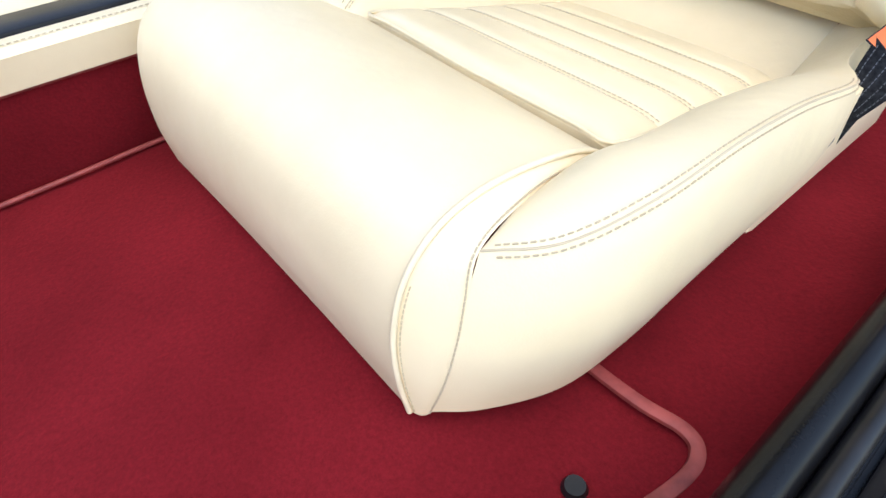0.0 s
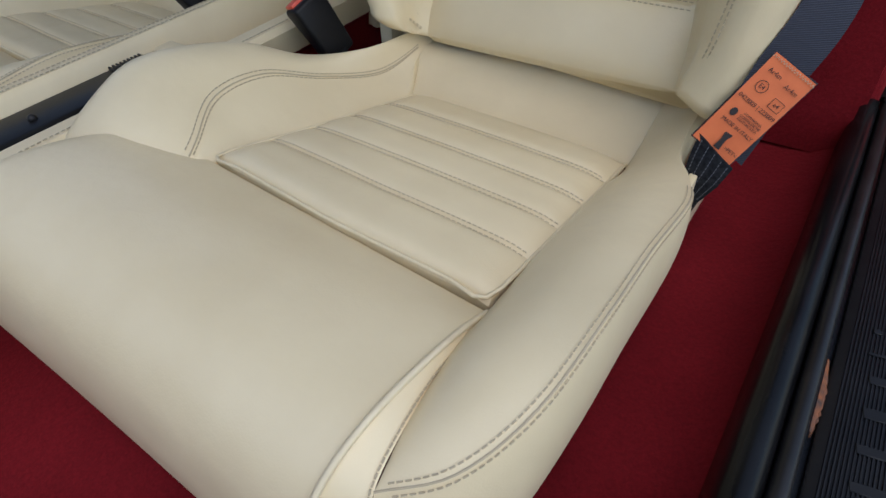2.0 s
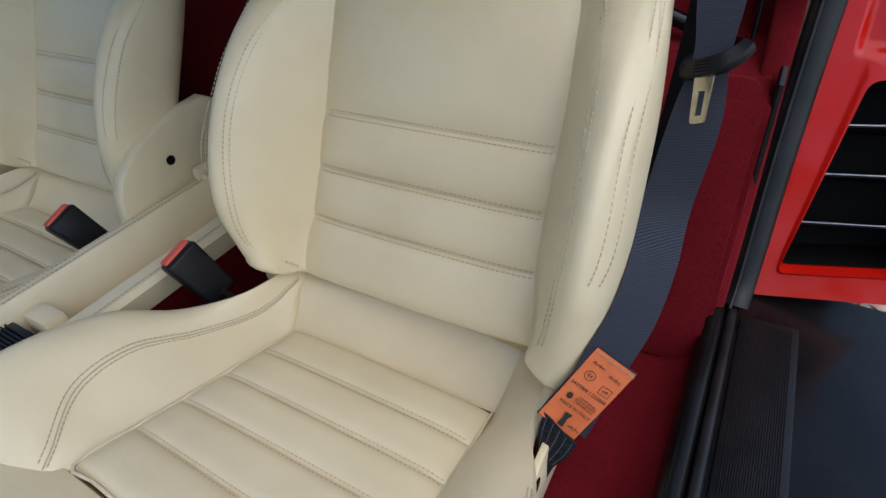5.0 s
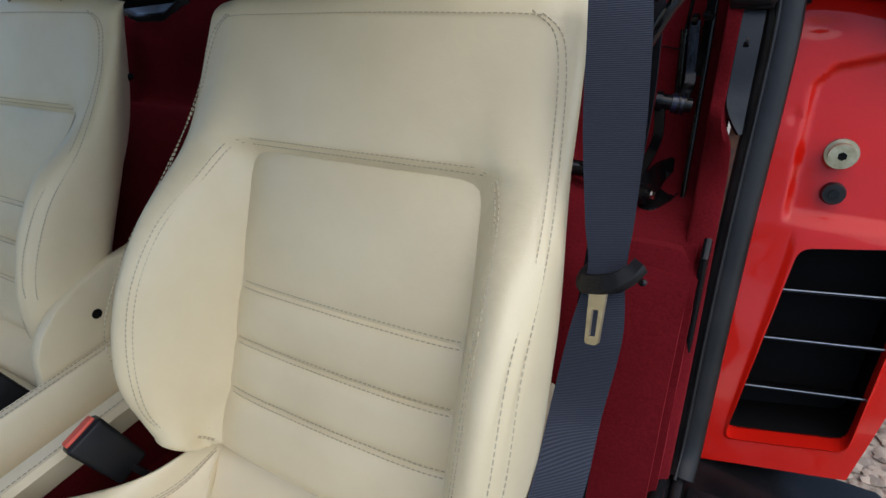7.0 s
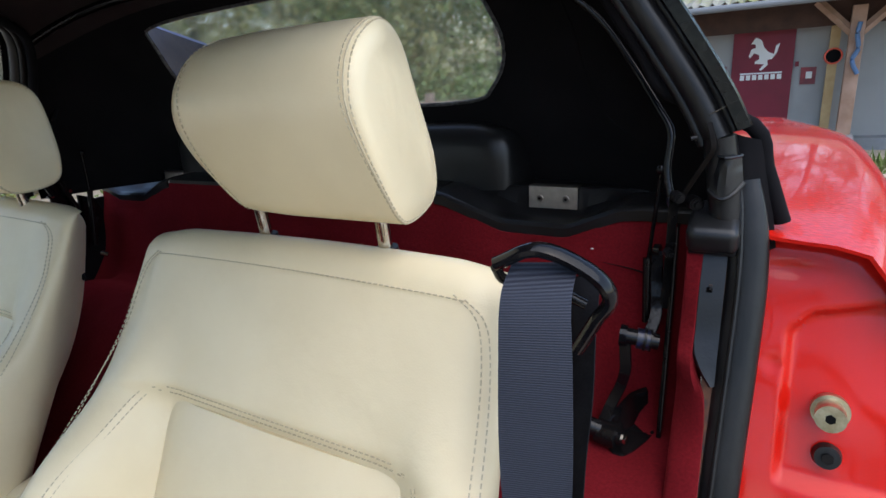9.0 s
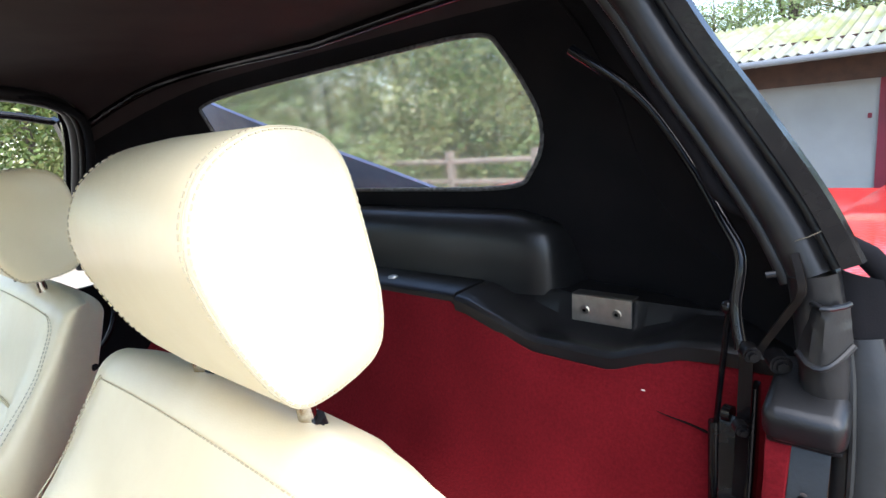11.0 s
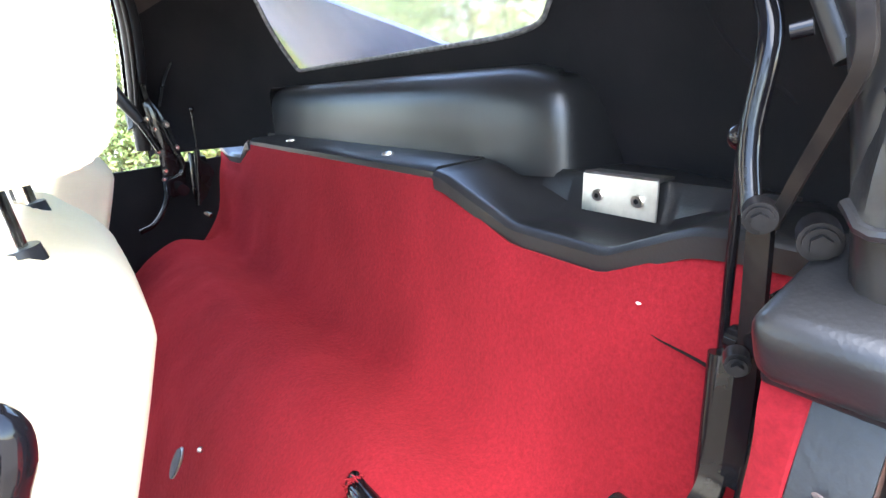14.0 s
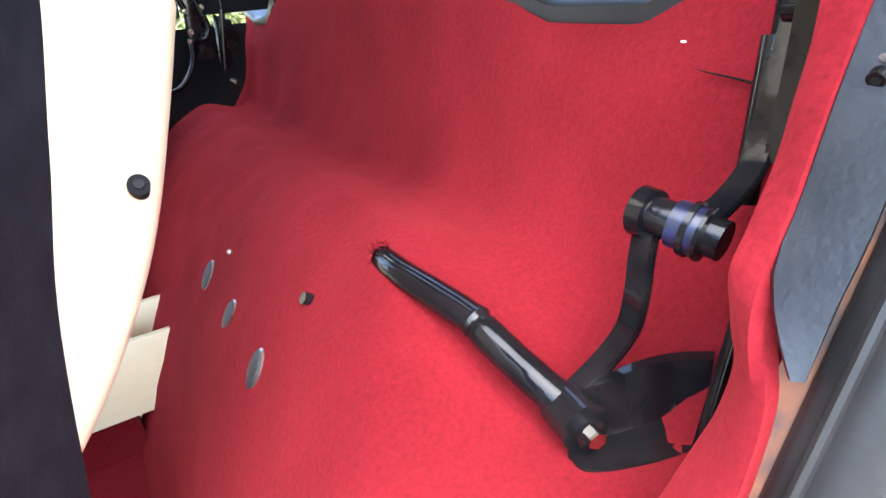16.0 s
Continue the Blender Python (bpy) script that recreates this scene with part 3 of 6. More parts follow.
def headrest(x):
    h = thing("headrest", "cream leather headrest on two chrome posts above the seat", "headrest", "headrests", at=(x, 0, 0))
    prof = spline([(0, 1.108, 0.674), (0, 1.080, 0.673), (0, 1.055, 0.678), (0, 1.036, 0.702), (0, 1.019, 0.742), (0, 1.012, 0.784), (0, 1.028, 0.820), (0, 1.062, 0.839), (0, 1.104, 0.840), (0, 1.139, 0.829), (0, 1.155, 0.802), (0, 1.153, 0.749), (0, 1.142, 0.696), (0, 1.128, 0.679), (0, 1.108, 0.674)], 4)[:-1]
    c = Vector((0, 1.082, 0.754))
    def taper(p):
        """The pad narrows towards its top and its back."""
        return (1 - 0.55 * max(0.0, p.z - 0.72)) * (1 - 0.2 * smooth(1.05, 1.18, p.y) * smooth(0.68, 0.82, p.z)) * (1 - 0.15 * smooth(1.03, 1.17, p.y))
    ends = ((-0.103, 0.62), (-0.101, 0.74), (-0.094, 0.86), (-0.080, 0.945), (-0.060, 0.988), (0.0, 1.010), (0.104, 1.004), (0.120, 1.0), (0.128, 0.99), (0.134, 0.955), (0.137, 0.89), (0.138, 0.79))
    def across(sx, p):
        lean = (0.136 / sx - 1) * 0.8 * smooth(0.80, 0.69, p.z) if 0.08 < sx < 0.136 else -0.22 * smooth(0.77, 0.68, p.z) if sx < 0 else 0.0
        return Vector((sx * (1 + lean) * taper(p), 0, 0.005))
    rows = [[across(sx, p) + c + (p - c) * k for p in prof] for sx, k in ends]
    bm = grid(rows, close_v=True)
    bm.verts.ensure_lookup_table()
    n = len(prof)
    bm.faces.new([bm.verts[i] for i in range(n)])
    bm.faces.new([bm.verts[len(bm.verts) - n + i] for i in range(n)])
    pad = part("pad", bm, LEATHER, h)
    for sx, k in ((0.1235, 0.9985), (0.1318, 0.9735), (-0.072, 0.974)):
        line = [across(sx, p) + c + (p - c) * k for p in prof]
        part("stitching", stitches(line + line[:1], (0, 0, 0), 0.0036, 0.0020, 0.0005), SEWING, pad)
    line = [across(0.1278, p) + c + (p - c) * 0.9925 for p in prof]
    part("seam", tube(line + line[:1], 0.0008, n=6), SEWING, pad)
    for px in (-0.072, 0.087):
        bm = rod(bmesh.new(), (px, 1.090, 0.61), (px, 1.084, 0.69), 0.0068)
        part("post", bm, CHROME, h, "worn chrome post")
        part("collar", rod(bmesh.new(), (px, 1.0885, 0.634), (px, 1.0875, 0.6465), 0.0130, 0.0115, sides=24), PLASTIC, h, "black plastic collar")
    return h


passenger_headrest = headrest(0.0)
copy_thing(passenger_headrest, pose(DRIVER_X - 0.005, DRIVER_Y - 0.045, -0.01))



# ---- car shell ----
CX = -0.335


def setting(name, bm, mat, label, category):
    return tagged(mesh_object(name, bm, mat), label, category, kind="structure")


def fall(y):
    """The sill drops a little towards the rear."""
    return -0.048 * (y - 0.4)


rows = []
for k in range(56):
    y = -0.55 + 1.6 * k / 55
    rows.append([(x, y, 0.004 * noise.noise((x * 9, y * 9, 0)) - 0.002 + 0.02 * smooth(0.30, 0.337, x)) for x in [-1.06 + 1.40 * j / 48 for j in range(49)]])
floor = setting("floor", grid(rows), CARPET, "red carpeted car floor with worn pile", "floor")
line = spline([(0.10, 0.392, 0.004), (0.20, 0.383, 0.004), (0.26, 0.383, 0.004), (0.296, 0.388, 0.004), (0.312, 0.378, 0.004), (0.314, 0.35, 0.004), (0.30, 0.28, 0.004), (0.28, 0.18, 0.004), (0.27, 0.02, 0.004)], 8)
bm = sweep(line, [(0.0055, 0), (0.0048, 0.003), (0.0, 0.0045), (-0.0048, 0.003), (-0.0055, 0)])
tagged(mesh_object("mat_binding", bm, BINDING), "worn pinkish red leather edging of a carpet mat", "carpet mat")
tagged(mesh_object("floor_piping", tube(spline([(-0.335, -0.4, 0.005), (-0.345, 0.1, 0.005), (-0.352, 0.27, 0.005), (-0.358, 0.7, 0.005)], 8), 0.0032), BINDING), "pinkish red piping along the carpeted floor edge", "piping")
bm = rod(bmesh.new(), (0.272, 0.304, 0.0), (0.272, 0.304, 0.005), 0.009, 0.007)
tagged(mesh_object("floor_stud", bm, PLATE), "small dark grey stud in red carpet", "stud")

# bulkhead with parcel ledge
LIP = [(0.0, 0.612), (0.02, 0.609), (0.110, 0.572), (0.214, 0.570), (0.290, 0.603), (0.32, 0.606), (0.42, 0.604)]


def lip(d):
    """Height of the shelf moulding's crest: straight runs with softened corners."""
    total = 0.0
    for k in range(-3, 4):
        total += float(np.interp(d + 0.0025 * k, [p[0] for p in LIP], [p[1] for p in LIP]))
    return total / 7


prof = spline([(0, 1.0, 0.0), (0, 1.05, 0.12), (0, 1.10, 0.225), (0, 1.145, 0.296), (0, 1.172, 0.333), (0, 1.203, 0.362), (0, 1.242, 0.386), (0, 1.266, 0.395), (0, 1.288, 0.393), (0, 1.335, 0.380), (0, 1.374, 0.388), (0, 1.398, 0.430), (0, 1.422, 0.52), (0, 1.437, 0.600)], 6)
low = spline([(0, 1.0, 0.0), (0, 1.05, 0.12), (0, 1.10, 0.215), (0, 1.14, 0.278), (0, 1.165, 0.305), (0, 1.195, 0.321), (0, 1.232, 0.329), (0, 1.258, 0.331), (0, 1.285, 0.332), (0, 1.33, 0.341), (0, 1.37, 0.380), (0, 1.398, 0.430), (0, 1.422, 0.52), (0, 1.437, 0.600)], 6)
rows = []
for k in range(125):
    x = -1.02 + 1.36 * k / 124
    row = []
    dip = smooth(0.06, 0.24, x) + smooth(-0.90, -0.98, x)
    d = max(x + 0.066, -0.749 - x, 0.0)
    shelf = 0.014 + 0.606 - lip(d) if d > 0 else 0.0
    for p, q in zip(prof, low):
        p = p.lerp(q, dip)
        up = -shelf * smooth(0.50, 0.60, p.z)
        soft = 0.0045 * noise.noise((x * 5, p.y * 8, p.z * 8)) + 0.0016 * noise.noise((x * 16, p.y * 22, p.z * 22)) + 0.0007 * noise.noise((x * 45, p.y * 60, p.z * 60))
        soft *= 1 - 0.9 * smooth(0.50, 0.57, p.z)
        row.append((x, p.y - soft, p.z + up + soft))
    rows.append(row)
bulkhead = setting("bulkhead", thicken(grid(rows), 0.012), CARPET, "red carpeted rear bulkhead with soft parcel ledge", "bulkhead")

# sill: carpet side, padded roll, seal, flange, tread plate
def along(outline, a=-0.55, b=1.11):
    return sweep([(0, a + (b - a) * k / 24, fall(a + (b - a) * k / 24)) for k in range(25)], outline)
roll = [(p.x, p.y) for p in spline([(0.333, -0.02, 0), (0.334, 0.05, 0), (0.337, 0.074, 0), (0.345, 0.084, 0), (0.355, 0.083, 0), (0.362, 0.074, 0), (0.364, 0.055, 0), (0.364, -0.02, 0)], 4)]
setting("sill_roll", along(roll, b=1.10), SILL, "black grained vinyl sill roll beside red carpet", "sill")
setting("sill_seal", along([(0.3705 + a, 0.072 + b) for a, b in circle(0.0068, 12)], b=1.09), RUBBER, "black rubber door seal along the sill", "seal")
setting("sill", along([(0.362, -0.12), (0.362, 0.064), (0.376, 0.064), (0.377, 0.070), (0.3785, 0.070), (0.380, 0.060), (0.60, 0.052), (0.63, 0.03), (0.64, -0.12)], b=1.19), SILL, "black painted door sill", "sill")
tread = thing("tread_plate", "black ribbed metal tread plate screwed on the door sill", "tread plate")
def lay(y, z):
    return z + fall(y)
P0, P1 = -0.35, 1.085
bm = sweep([(0.4195, P0 + (P1 - P0) * k / 12, lay(P0 + (P1 - P0) * k / 12, 0.0605)) for k in range(13)], [(-0.036, 0), (-0.036, 0.004), (-0.034, 0.0055), (0.034, 0.0055), (0.036, 0.004), (0.036, 0)])
part("plate", bm, PLASTIC, tread)
for k in range(22):
    x = 0.392 + 0.055 * k / 21
    bm = sweep([(x, P0 + 0.02, lay(P0, 0.066)), (x, P1 - 0.012, lay(P1, 0.066))], [(-0.0008, -0.001), (-0.0005, 0.0013), (0.0005, 0.0013), (0.0008, -0.001)])
    part("rib", bm, PLASTIC, tread)
# worn lettering on the plate, kept as plain raised bars
for k, (dy, ly, lx) in enumerate(((0.0, 0.012, 0.006), (0.028, 0.006, 0.030), (0.05, 0.018, 0.022), (0.082, 0.022, 0.022), (0.118, 0.018, 0.022), (0.15, 0.018, 0.022), (0.185, 0.022, 0.022), (0.23, 0.03, 0.036))):
    y = 0.665 - dy
    bm = box(bmesh.new(), (0.418 if k else 0.407, y - ly / 2, lay(y, 0.0675)), (lx, ly * 0.45, 0.002), (0, 0, 12), 0.0006, 1)
    part("emblem_bar", bm, PLASTIC, tread, "worn raised grey bars of an emblem")
bm = bmesh.new()
rust_rows = []
for k in range(24):
    y = 0.53 + 0.075 * k / 23
    w = 0.002 + 0.006 * math.sin(math.pi * k / 23) * (0.7 + 0.5 * noise.noise((k * 0.9, 1, 2)))
    rust_rows.append([(0.3785, y, lay(y, 0.0705)), (0.3790 + w * 0.5, y, lay(y, 0.0690)), (0.3790 + w, y, lay(y, 0.0625))])
tagged(mesh_object("rust_patch", thicken(grid(rust_rows), 0.0008), RUST, tread), "brown flaking rust patch")

# console between the seats
def console_bar(outline, a, b, bm=None):
    return slab(outline, "y", a, b, 0.0, bm)
console = thing("centre_console", "cream leather centre console with open trough and black switch panel", "console", at=(-0.030, 0, -0.018))
bm = console_bar([(-0.36, 0.0), (-0.318, 0.134), (-0.308, 0.134), (-0.34, 0.0)], -0.55, 1.0)
part("carpet_side", bm, CARPET, console, "red carpeted lower side")
bm = sweep([(-0.3075, -0.55, 0.136), (-0.3075, 1.0, 0.136)], circle(0.004, 8))
part("piping", bm, BINDING, console, "pinkish red piping")
rail = [(-0.335, 0.10), (-0.335, 0.172), (-0.328, 0.179), (-0.300, 0.179), (-0.292, 0.172), (-0.300, 0.137), (-0.318, 0.137), (-0.318, 0.10)]
part("rail", slab(rail, "y", -0.55, 1.02, 0.0), LEATHER, console)
rail2 = [(-0.425, 0.0), (-0.425, 0.194), (-0.418, 0.203), (-0.400, 0.203), (-0.392, 0.194), (-0.388, 0.10), (-0.388, 0.0)]
part("rail", slab(rail2, "y", -0.55, 1.02, 0.0), LEATHER, console)
bm = box(bmesh.new(), (-0.362, 0.25, 0.105), (0.056, 1.55, 0.02))
part("trough", bm, LEATHER, console)
for x, z in ((-0.402, 0.204), (-0.413, 0.204), (-0.305, 0.180)):
    part("stitching", stitches([(x, -0.4, z), (x, 1.0, z)], (0, 0, 0)), THREAD, console)
bm = box(bmesh.new(), (-0.362, 0.13, 0.168), (0.054, 0.86, 0.03), (0, 3, 0), 0.003)
sp = part("switch_panel", bm, PLASTIC, console, "black switch panel")
bm = bmesh.new()
for k in range(9):
    box(bm, (-0.362, 0.510 + 0.005 * k, 0.185), (0.046, 0.002, 0.005), (0, 3, 0))
part("grille", bm, PLASTIC, sp, "black ribbed ashtray lid")
part("knob", ball(bmesh.new(), (-0.355, 0.40, 0.184), 0.005), RUBBER, sp)
bm = box(bmesh.new(), (-0.372, 0.30, 0.185), (0.026, 0.07, 0.008), (0, 3, 0), 0.002)
part("switch", bm, STEEL, sp, "silver toggle switch plate")
part("end_block", box(bmesh.new(), (-0.362, 0.585, 0.165), (0.054, 0.03, 0.045), bevel=0.006), LEATHER, console)
tray = thing("storage_tray", "open cream leather tray at the end of the console", "storage tray")
part("floor", box(bmesh.new(), (-0.385, 1.0, 0.10), (0.126, 0.22, 0.012)), LEATHER, tray)
for x in (-0.442, -0.328):
    part("side", box(bmesh.new(), (x, 1.0, 0.148), (0.014, 0.226, 0.114), bevel=0.004), LEATHER, tray)
for y in (0.896, 0.985, 1.104):
    part("end", box(bmesh.new(), (-0.385, y, 0.144), (0.100, 0.012, 0.100), bevel=0.003), LEATHER, tray)

# rear shelf: flat middle cover, moulded ends, padded box behind
bm = sweep([(-0.745, 0, 0), (-0.07, 0, 0)], [(-1.505, 0.602), (-1.505, 0.614), (-1.432, 0.614), (-1.426, 0.609), (-1.4255, 0.590), (-1.431, 0.589), (-1.432, 0.602)])
cover = tagged(mesh_object("shelf_cover", bm, VINYL), "flat black vinyl shelf cover with two snap studs", "shelf cover")
for x in (-0.571, -0.211):
    part("snap_stud", ball(bmesh.new(), (x, 1.45, 0.6145), 0.008, (1, 1, 0.45)), STEEL, cover, "silver snap stud")
def moulding(sign, x0):
    rows = []
    for k in range(85):
        d = 0.42 * k / 84
        top = lip(d)
        dip = 0.606 - top
        x = x0 + sign * d
        yf = 1.422 + 0.2 * max(0.0, dip)
        rows.append([(x, yf + 0.012, top - 0.022), (x, yf, top - 0.0195), (x, yf - 0.001, top - 0.005), (x, yf + 0.003, top - 0.0008), (x, yf + 0.008, top),
                     (x, yf + 0.022, top - 0.10 * dip), (x, 1.466, top - 0.16 * dip), (x, 1.490, top - 0.14 * dip), (x, 1.503, top + 0.15 * dip), (x, 1.509, 0.601), (x, 1.513, 0.6055), (x, 1.54, 0.603), (x, 1.63, 0.598)])
    bm = thicken(grid(rows), 0.004)
    return tagged(mesh_object("shelf_moulding", bm, VINYL), "black moulded vinyl shelf end dipping under a steel latch plate", "shelf", "shelf mouldings")
moulding(1, -0.066)
moulding(-1, -0.749)
def latch(x):
    t = thing("latch_plate", "brushed steel latch plate with two screws on the shelf", "latch plate", "latch plates", at=(x, 0, 0))
    bm = sweep([(-0.039, 0, 0), (0.039, 0, 0)], [(-1.522, 0.608), (-1.5035, 0.6095), (-1.501, 0.6075), (-1.4975, 0.5745), (-1.4995, 0.5745), (-1.503, 0.606), (-1.522, 0.606)])
    part("plate", bm, STEEL, t)
    for sx in (-0.021, 0.021):
        s = part("screw", rod(bmesh.new(), (sx, 1.503, 0.590), (sx, 1.497, 0.5895), 0.0055), STEEL, t)
        part("socket", rod(bmesh.new(), (sx, 1.4985, 0.5896), (sx, 1.4965, 0.5895), 0.0025, sides=6), HOLE, s)
    return t
right_latch = latch(0.1035)
copy_thing(right_latch, pose(2 * CX - 0.1035 - 0.06, 0, 0))
plan = spline([(-0.79, 1.64, 0), (-0.802, 1.56, 0), (-0.800, 1.515, 0), (-0.785, 1.494, 0), (-0.74, 1.486, 0), (-0.40, 1.488, 0), (-0.12, 1.490, 0), (-0.04, 1.495, 0), (0.005, 1.502, 0), (0.032, 1.519, 0), (0.042, 1.56, 0), (0.046, 1.64, 0)], 6)
rows = []
for i, p in enumerate(plan):
    d = (plan[min(i + 1, len(plan) - 1)] - plan[max(i - 1, 0)]).normalized()
    inward = Vector((-d.y, d.x, 0))
    sag = 0.010 * smooth(-0.05, 0.04, p.x)
    rows.append([p + inward * o + Vector((0, 0, z - (sag if z > 0.64 else 0))) for o, z in ((0.0, 0.598), (0.002, 0.64), (0.004, 0.668), (0.008, 0.684), (0.016, 0.696), (0.028, 0.7025), (0.045, 0.705), (0.07, 0.704))])
setting("rear_box", grid(rows), VINYL, "black vinyl padded box below the rear window", "trim")

# soft top: roof lining and rear with its window
TOPS = [  # y and z in the middle, y and z at the side, half width
    (1.60, 0.585, 1.395, 0.585, 0.70), (1.555, 0.70, 1.392, 0.66, 0.695), (1.535, 0.79, 1.39, 0.715, 0.68), (1.525, 0.895, 1.385, 0.780, 0.645), (1.495, 0.970, 1.38, 0.860, 0.595), (1.36, 1.005, 1.36, 0.930, 0.553),
    (1.05, 1.012, 1.22, 0.975, 0.527), (0.75, 1.005, 0.85, 0.985, 0.517), (0.45, 0.985, 0.50, 0.975, 0.51), (0.25, 0.97, 0.25, 0.965, 0.505)]
def top_point(u, w):
    keys = [[(k, row[c]) for k, row in enumerate(TOPS)] for c in range(5)]
    ym, zm, yside, zs, half = (curve(k, w) for k in keys)
    f = abs(u) ** 6
    x = 0.675 * u + (half - 0.675) * u ** 4 * (1 if u > 0 else -1)
    if u < 0:
        yside -= 0.10 * smooth(7, 4, w)
    return (CX + x, ym + (yside - ym) * f, zm + (zs - zm) * f)
def rounded(points, r, n=6):
    """A closed outline with its corners rounded."""
    out = []
    for i, (x, y) in enumerate(points):
        p, a, b = Vector((x, y)), Vector(points[i - 1]), Vector(points[(i + 1) % len(points)])
        rr = r[i]
        s, e = p + (a - p).normalized() * rr, p + (b - p).normalized() * rr
        for k in range(n + 1):
            t = k / n
            out.append(tuple(s * (1 - t) ** 2 + p * 2 * t * (1 - t) + e * t * t))
    return out
hole = rounded([(-0.545, 1.36), (0.455, 1.38), (0.545, 2.2), (0.435, 3.62), (-0.705, 3.50), (-0.66, 2.6)], [0.05, 0.16, 0.40, 0.16, 0.12, 0.2], 6)
fine = []
for i, p in enumerate(hole):
    q = hole[(i + 1) % len(hole)]
    d = math.hypot(q[0] - p[0], (q[1] - p[1]) * 0.2)
    m = max(1, int(d / 0.05))
    fine += [(p[0] + (q[0] - p[0]) * k / m, p[1] + (q[1] - p[1]) * k / m) for k in range(m)]
cu, cw = 0.0, 2.35
def to_border(u, w):
    du, dw = u - cu, w - cw
    s = min((1 - 0) / abs(du) if du else 9e9, ((4.0 - cw) if dw > 0 else cw) / abs(dw) if dw else 9e9)
    return cu + du * s, cw + dw * s
rings = []
for k in range(9):
    f = (k / 8) ** 1.3
    ring = []
    for u, w in fine:
        bu, bw = to_border(u, w)
        ring.append(top_point(u + (bu - u) * f, w + (bw - w) * f))
    rings.append(ring)
borders = [to_border(u, w) for u, w in fine]
for cu_, cw_ in ((-1, 0), (1, 0), (-1, 4), (1, 4)):  # the outer ring reaches into the four corners
    i = min(range(len(borders)), key=lambda k: math.hypot(borders[k][0] - cu_, (borders[k][1] - cw_) * 0.3))
    rings[-1][i] = top_point(cu_, cw_)
setting("soft_top_rear", thicken(grid(rings, close_v=True), 0.004), FABRIC, "black fabric soft top rear with stitched window opening", "soft top")
rows = [[top_point(-1 + 2 * k / 30, 4.0 + 5.0 * j / 24) for k in range(31)] for j in range(25)]
LINING = material("roof_lining", (0.028, 0.021, 0.021), 0.9, 0, (0.036, 0.028, 0.027), 12, spec=0.15, grain=0.5, grain_scale=800)
setting("ceiling", thicken(grid(rows), 0.004), LINING, "black fabric soft top lining", "ceiling")
PANE = bpy.data.materials.new("window_plastic")
PANE.use_nodes = True
pn, pl = PANE.node_tree.nodes, PANE.node_tree.links
pb = pn["Principled BSDF"]
pb.inputs["Base Color"].default_value, pb.inputs["Roughness"].default_value = (0.93, 0.95, 0.97, 1), 0.2
pb.inputs["Transmission Weight"].default_value, pb.inputs["IOR"].default_value = 1.0, 1.05
haze, mixer, scuff = pn.new("ShaderNodeBsdfTranslucent"), pn.new("ShaderNodeMixShader"), pn.new("ShaderNodeTexNoise")
haze.inputs["Color"].default_value = (0.85, 0.88, 0.9, 1)
scuff.inputs["Scale"].default_value, scuff.inputs["Detail"].default_value = 6.0, 8.0
amount = pn.new("ShaderNodeMapRange")
amount.inputs["To Min"].default_value, amount.inputs["To Max"].default_value = 0.01, 0.07
pl.new(scuff.outputs[0], amount.inputs[0])
pl.new(amount.outputs[0], mixer.inputs[0])
pl.new(pb.outputs[0], mixer.inputs[1])
pl.new(haze.outputs[0], mixer.inputs[2])
pl.new(mixer.outputs[0], pn["Material Output"].inputs["Surface"])
pane_rows = []
for k in range(7):
    f = 1 - k / 6
    pane_rows.append([top_point(cu + (u - cu) * f * 1.0, cw + (w - cw) * f) for u, w in fine])
pane_rows = [[Vector(p) + Vector((0, -0.003, -0.001)) for p in row] for row in pane_rows]
bm = grid(pane_rows[:-1], close_v=True)
bm.verts.ensure_lookup_table()
n = len(fine)
bm.faces.new([bm.verts[5 * n + i] for i in range(n)])
rear_window = setting("window_rear", bm, PANE, "hazy clear plastic rear window in the soft top", "window")
rear_window.visible_shadow = False
edge = [Vector(top_point(u * 1.002, w)) + Vector((0, -0.004, 0)) for u, w in fine]
bm = tube(edge + [edge[0]], 0.0032, n=8)
part("window_edge", bm, material("frayed_edge", (0.03, 0.03, 0.03), 0.85, 0, (0.12, 0.12, 0.12), 150), rear_window, "dark frayed edge of the window")
seam = [Vector(top_point(u, w)) + Vector((0, -0.004, 0)) for u, w in ((0.62, 3.9), (0.66, 3.2), (0.70, 2.5), (0.72, 1.9), (0.76, 1.2), (0.84, 0.8))]
part("seam", tube(spline(seam, 6), 0.0022, n=6), FABRIC, bpy.data.objects["soft_top_rear"], "raised seam")
bow = [Vector(top_point(u, 4.35 + 0.35 * abs(u))) + Vector((0, 0, -0.012)) for u in [-1 + 2 * k / 24 for k in range(25)]]
part("roof_bow", tube(bow, 0.008), BLACKPAINT, bpy.data.objects["ceiling"], "painted metal roof bow")
bow = [Vector(top_point(u, 6.4)) + Vector((0, 0, -0.012)) for u in [-1 + 2 * k / 24 for k in range(25)]]
part("roof_bow", tube(bow, 0.008), BLACKPAINT, bpy.data.objects["ceiling"], "painted metal roof bow")

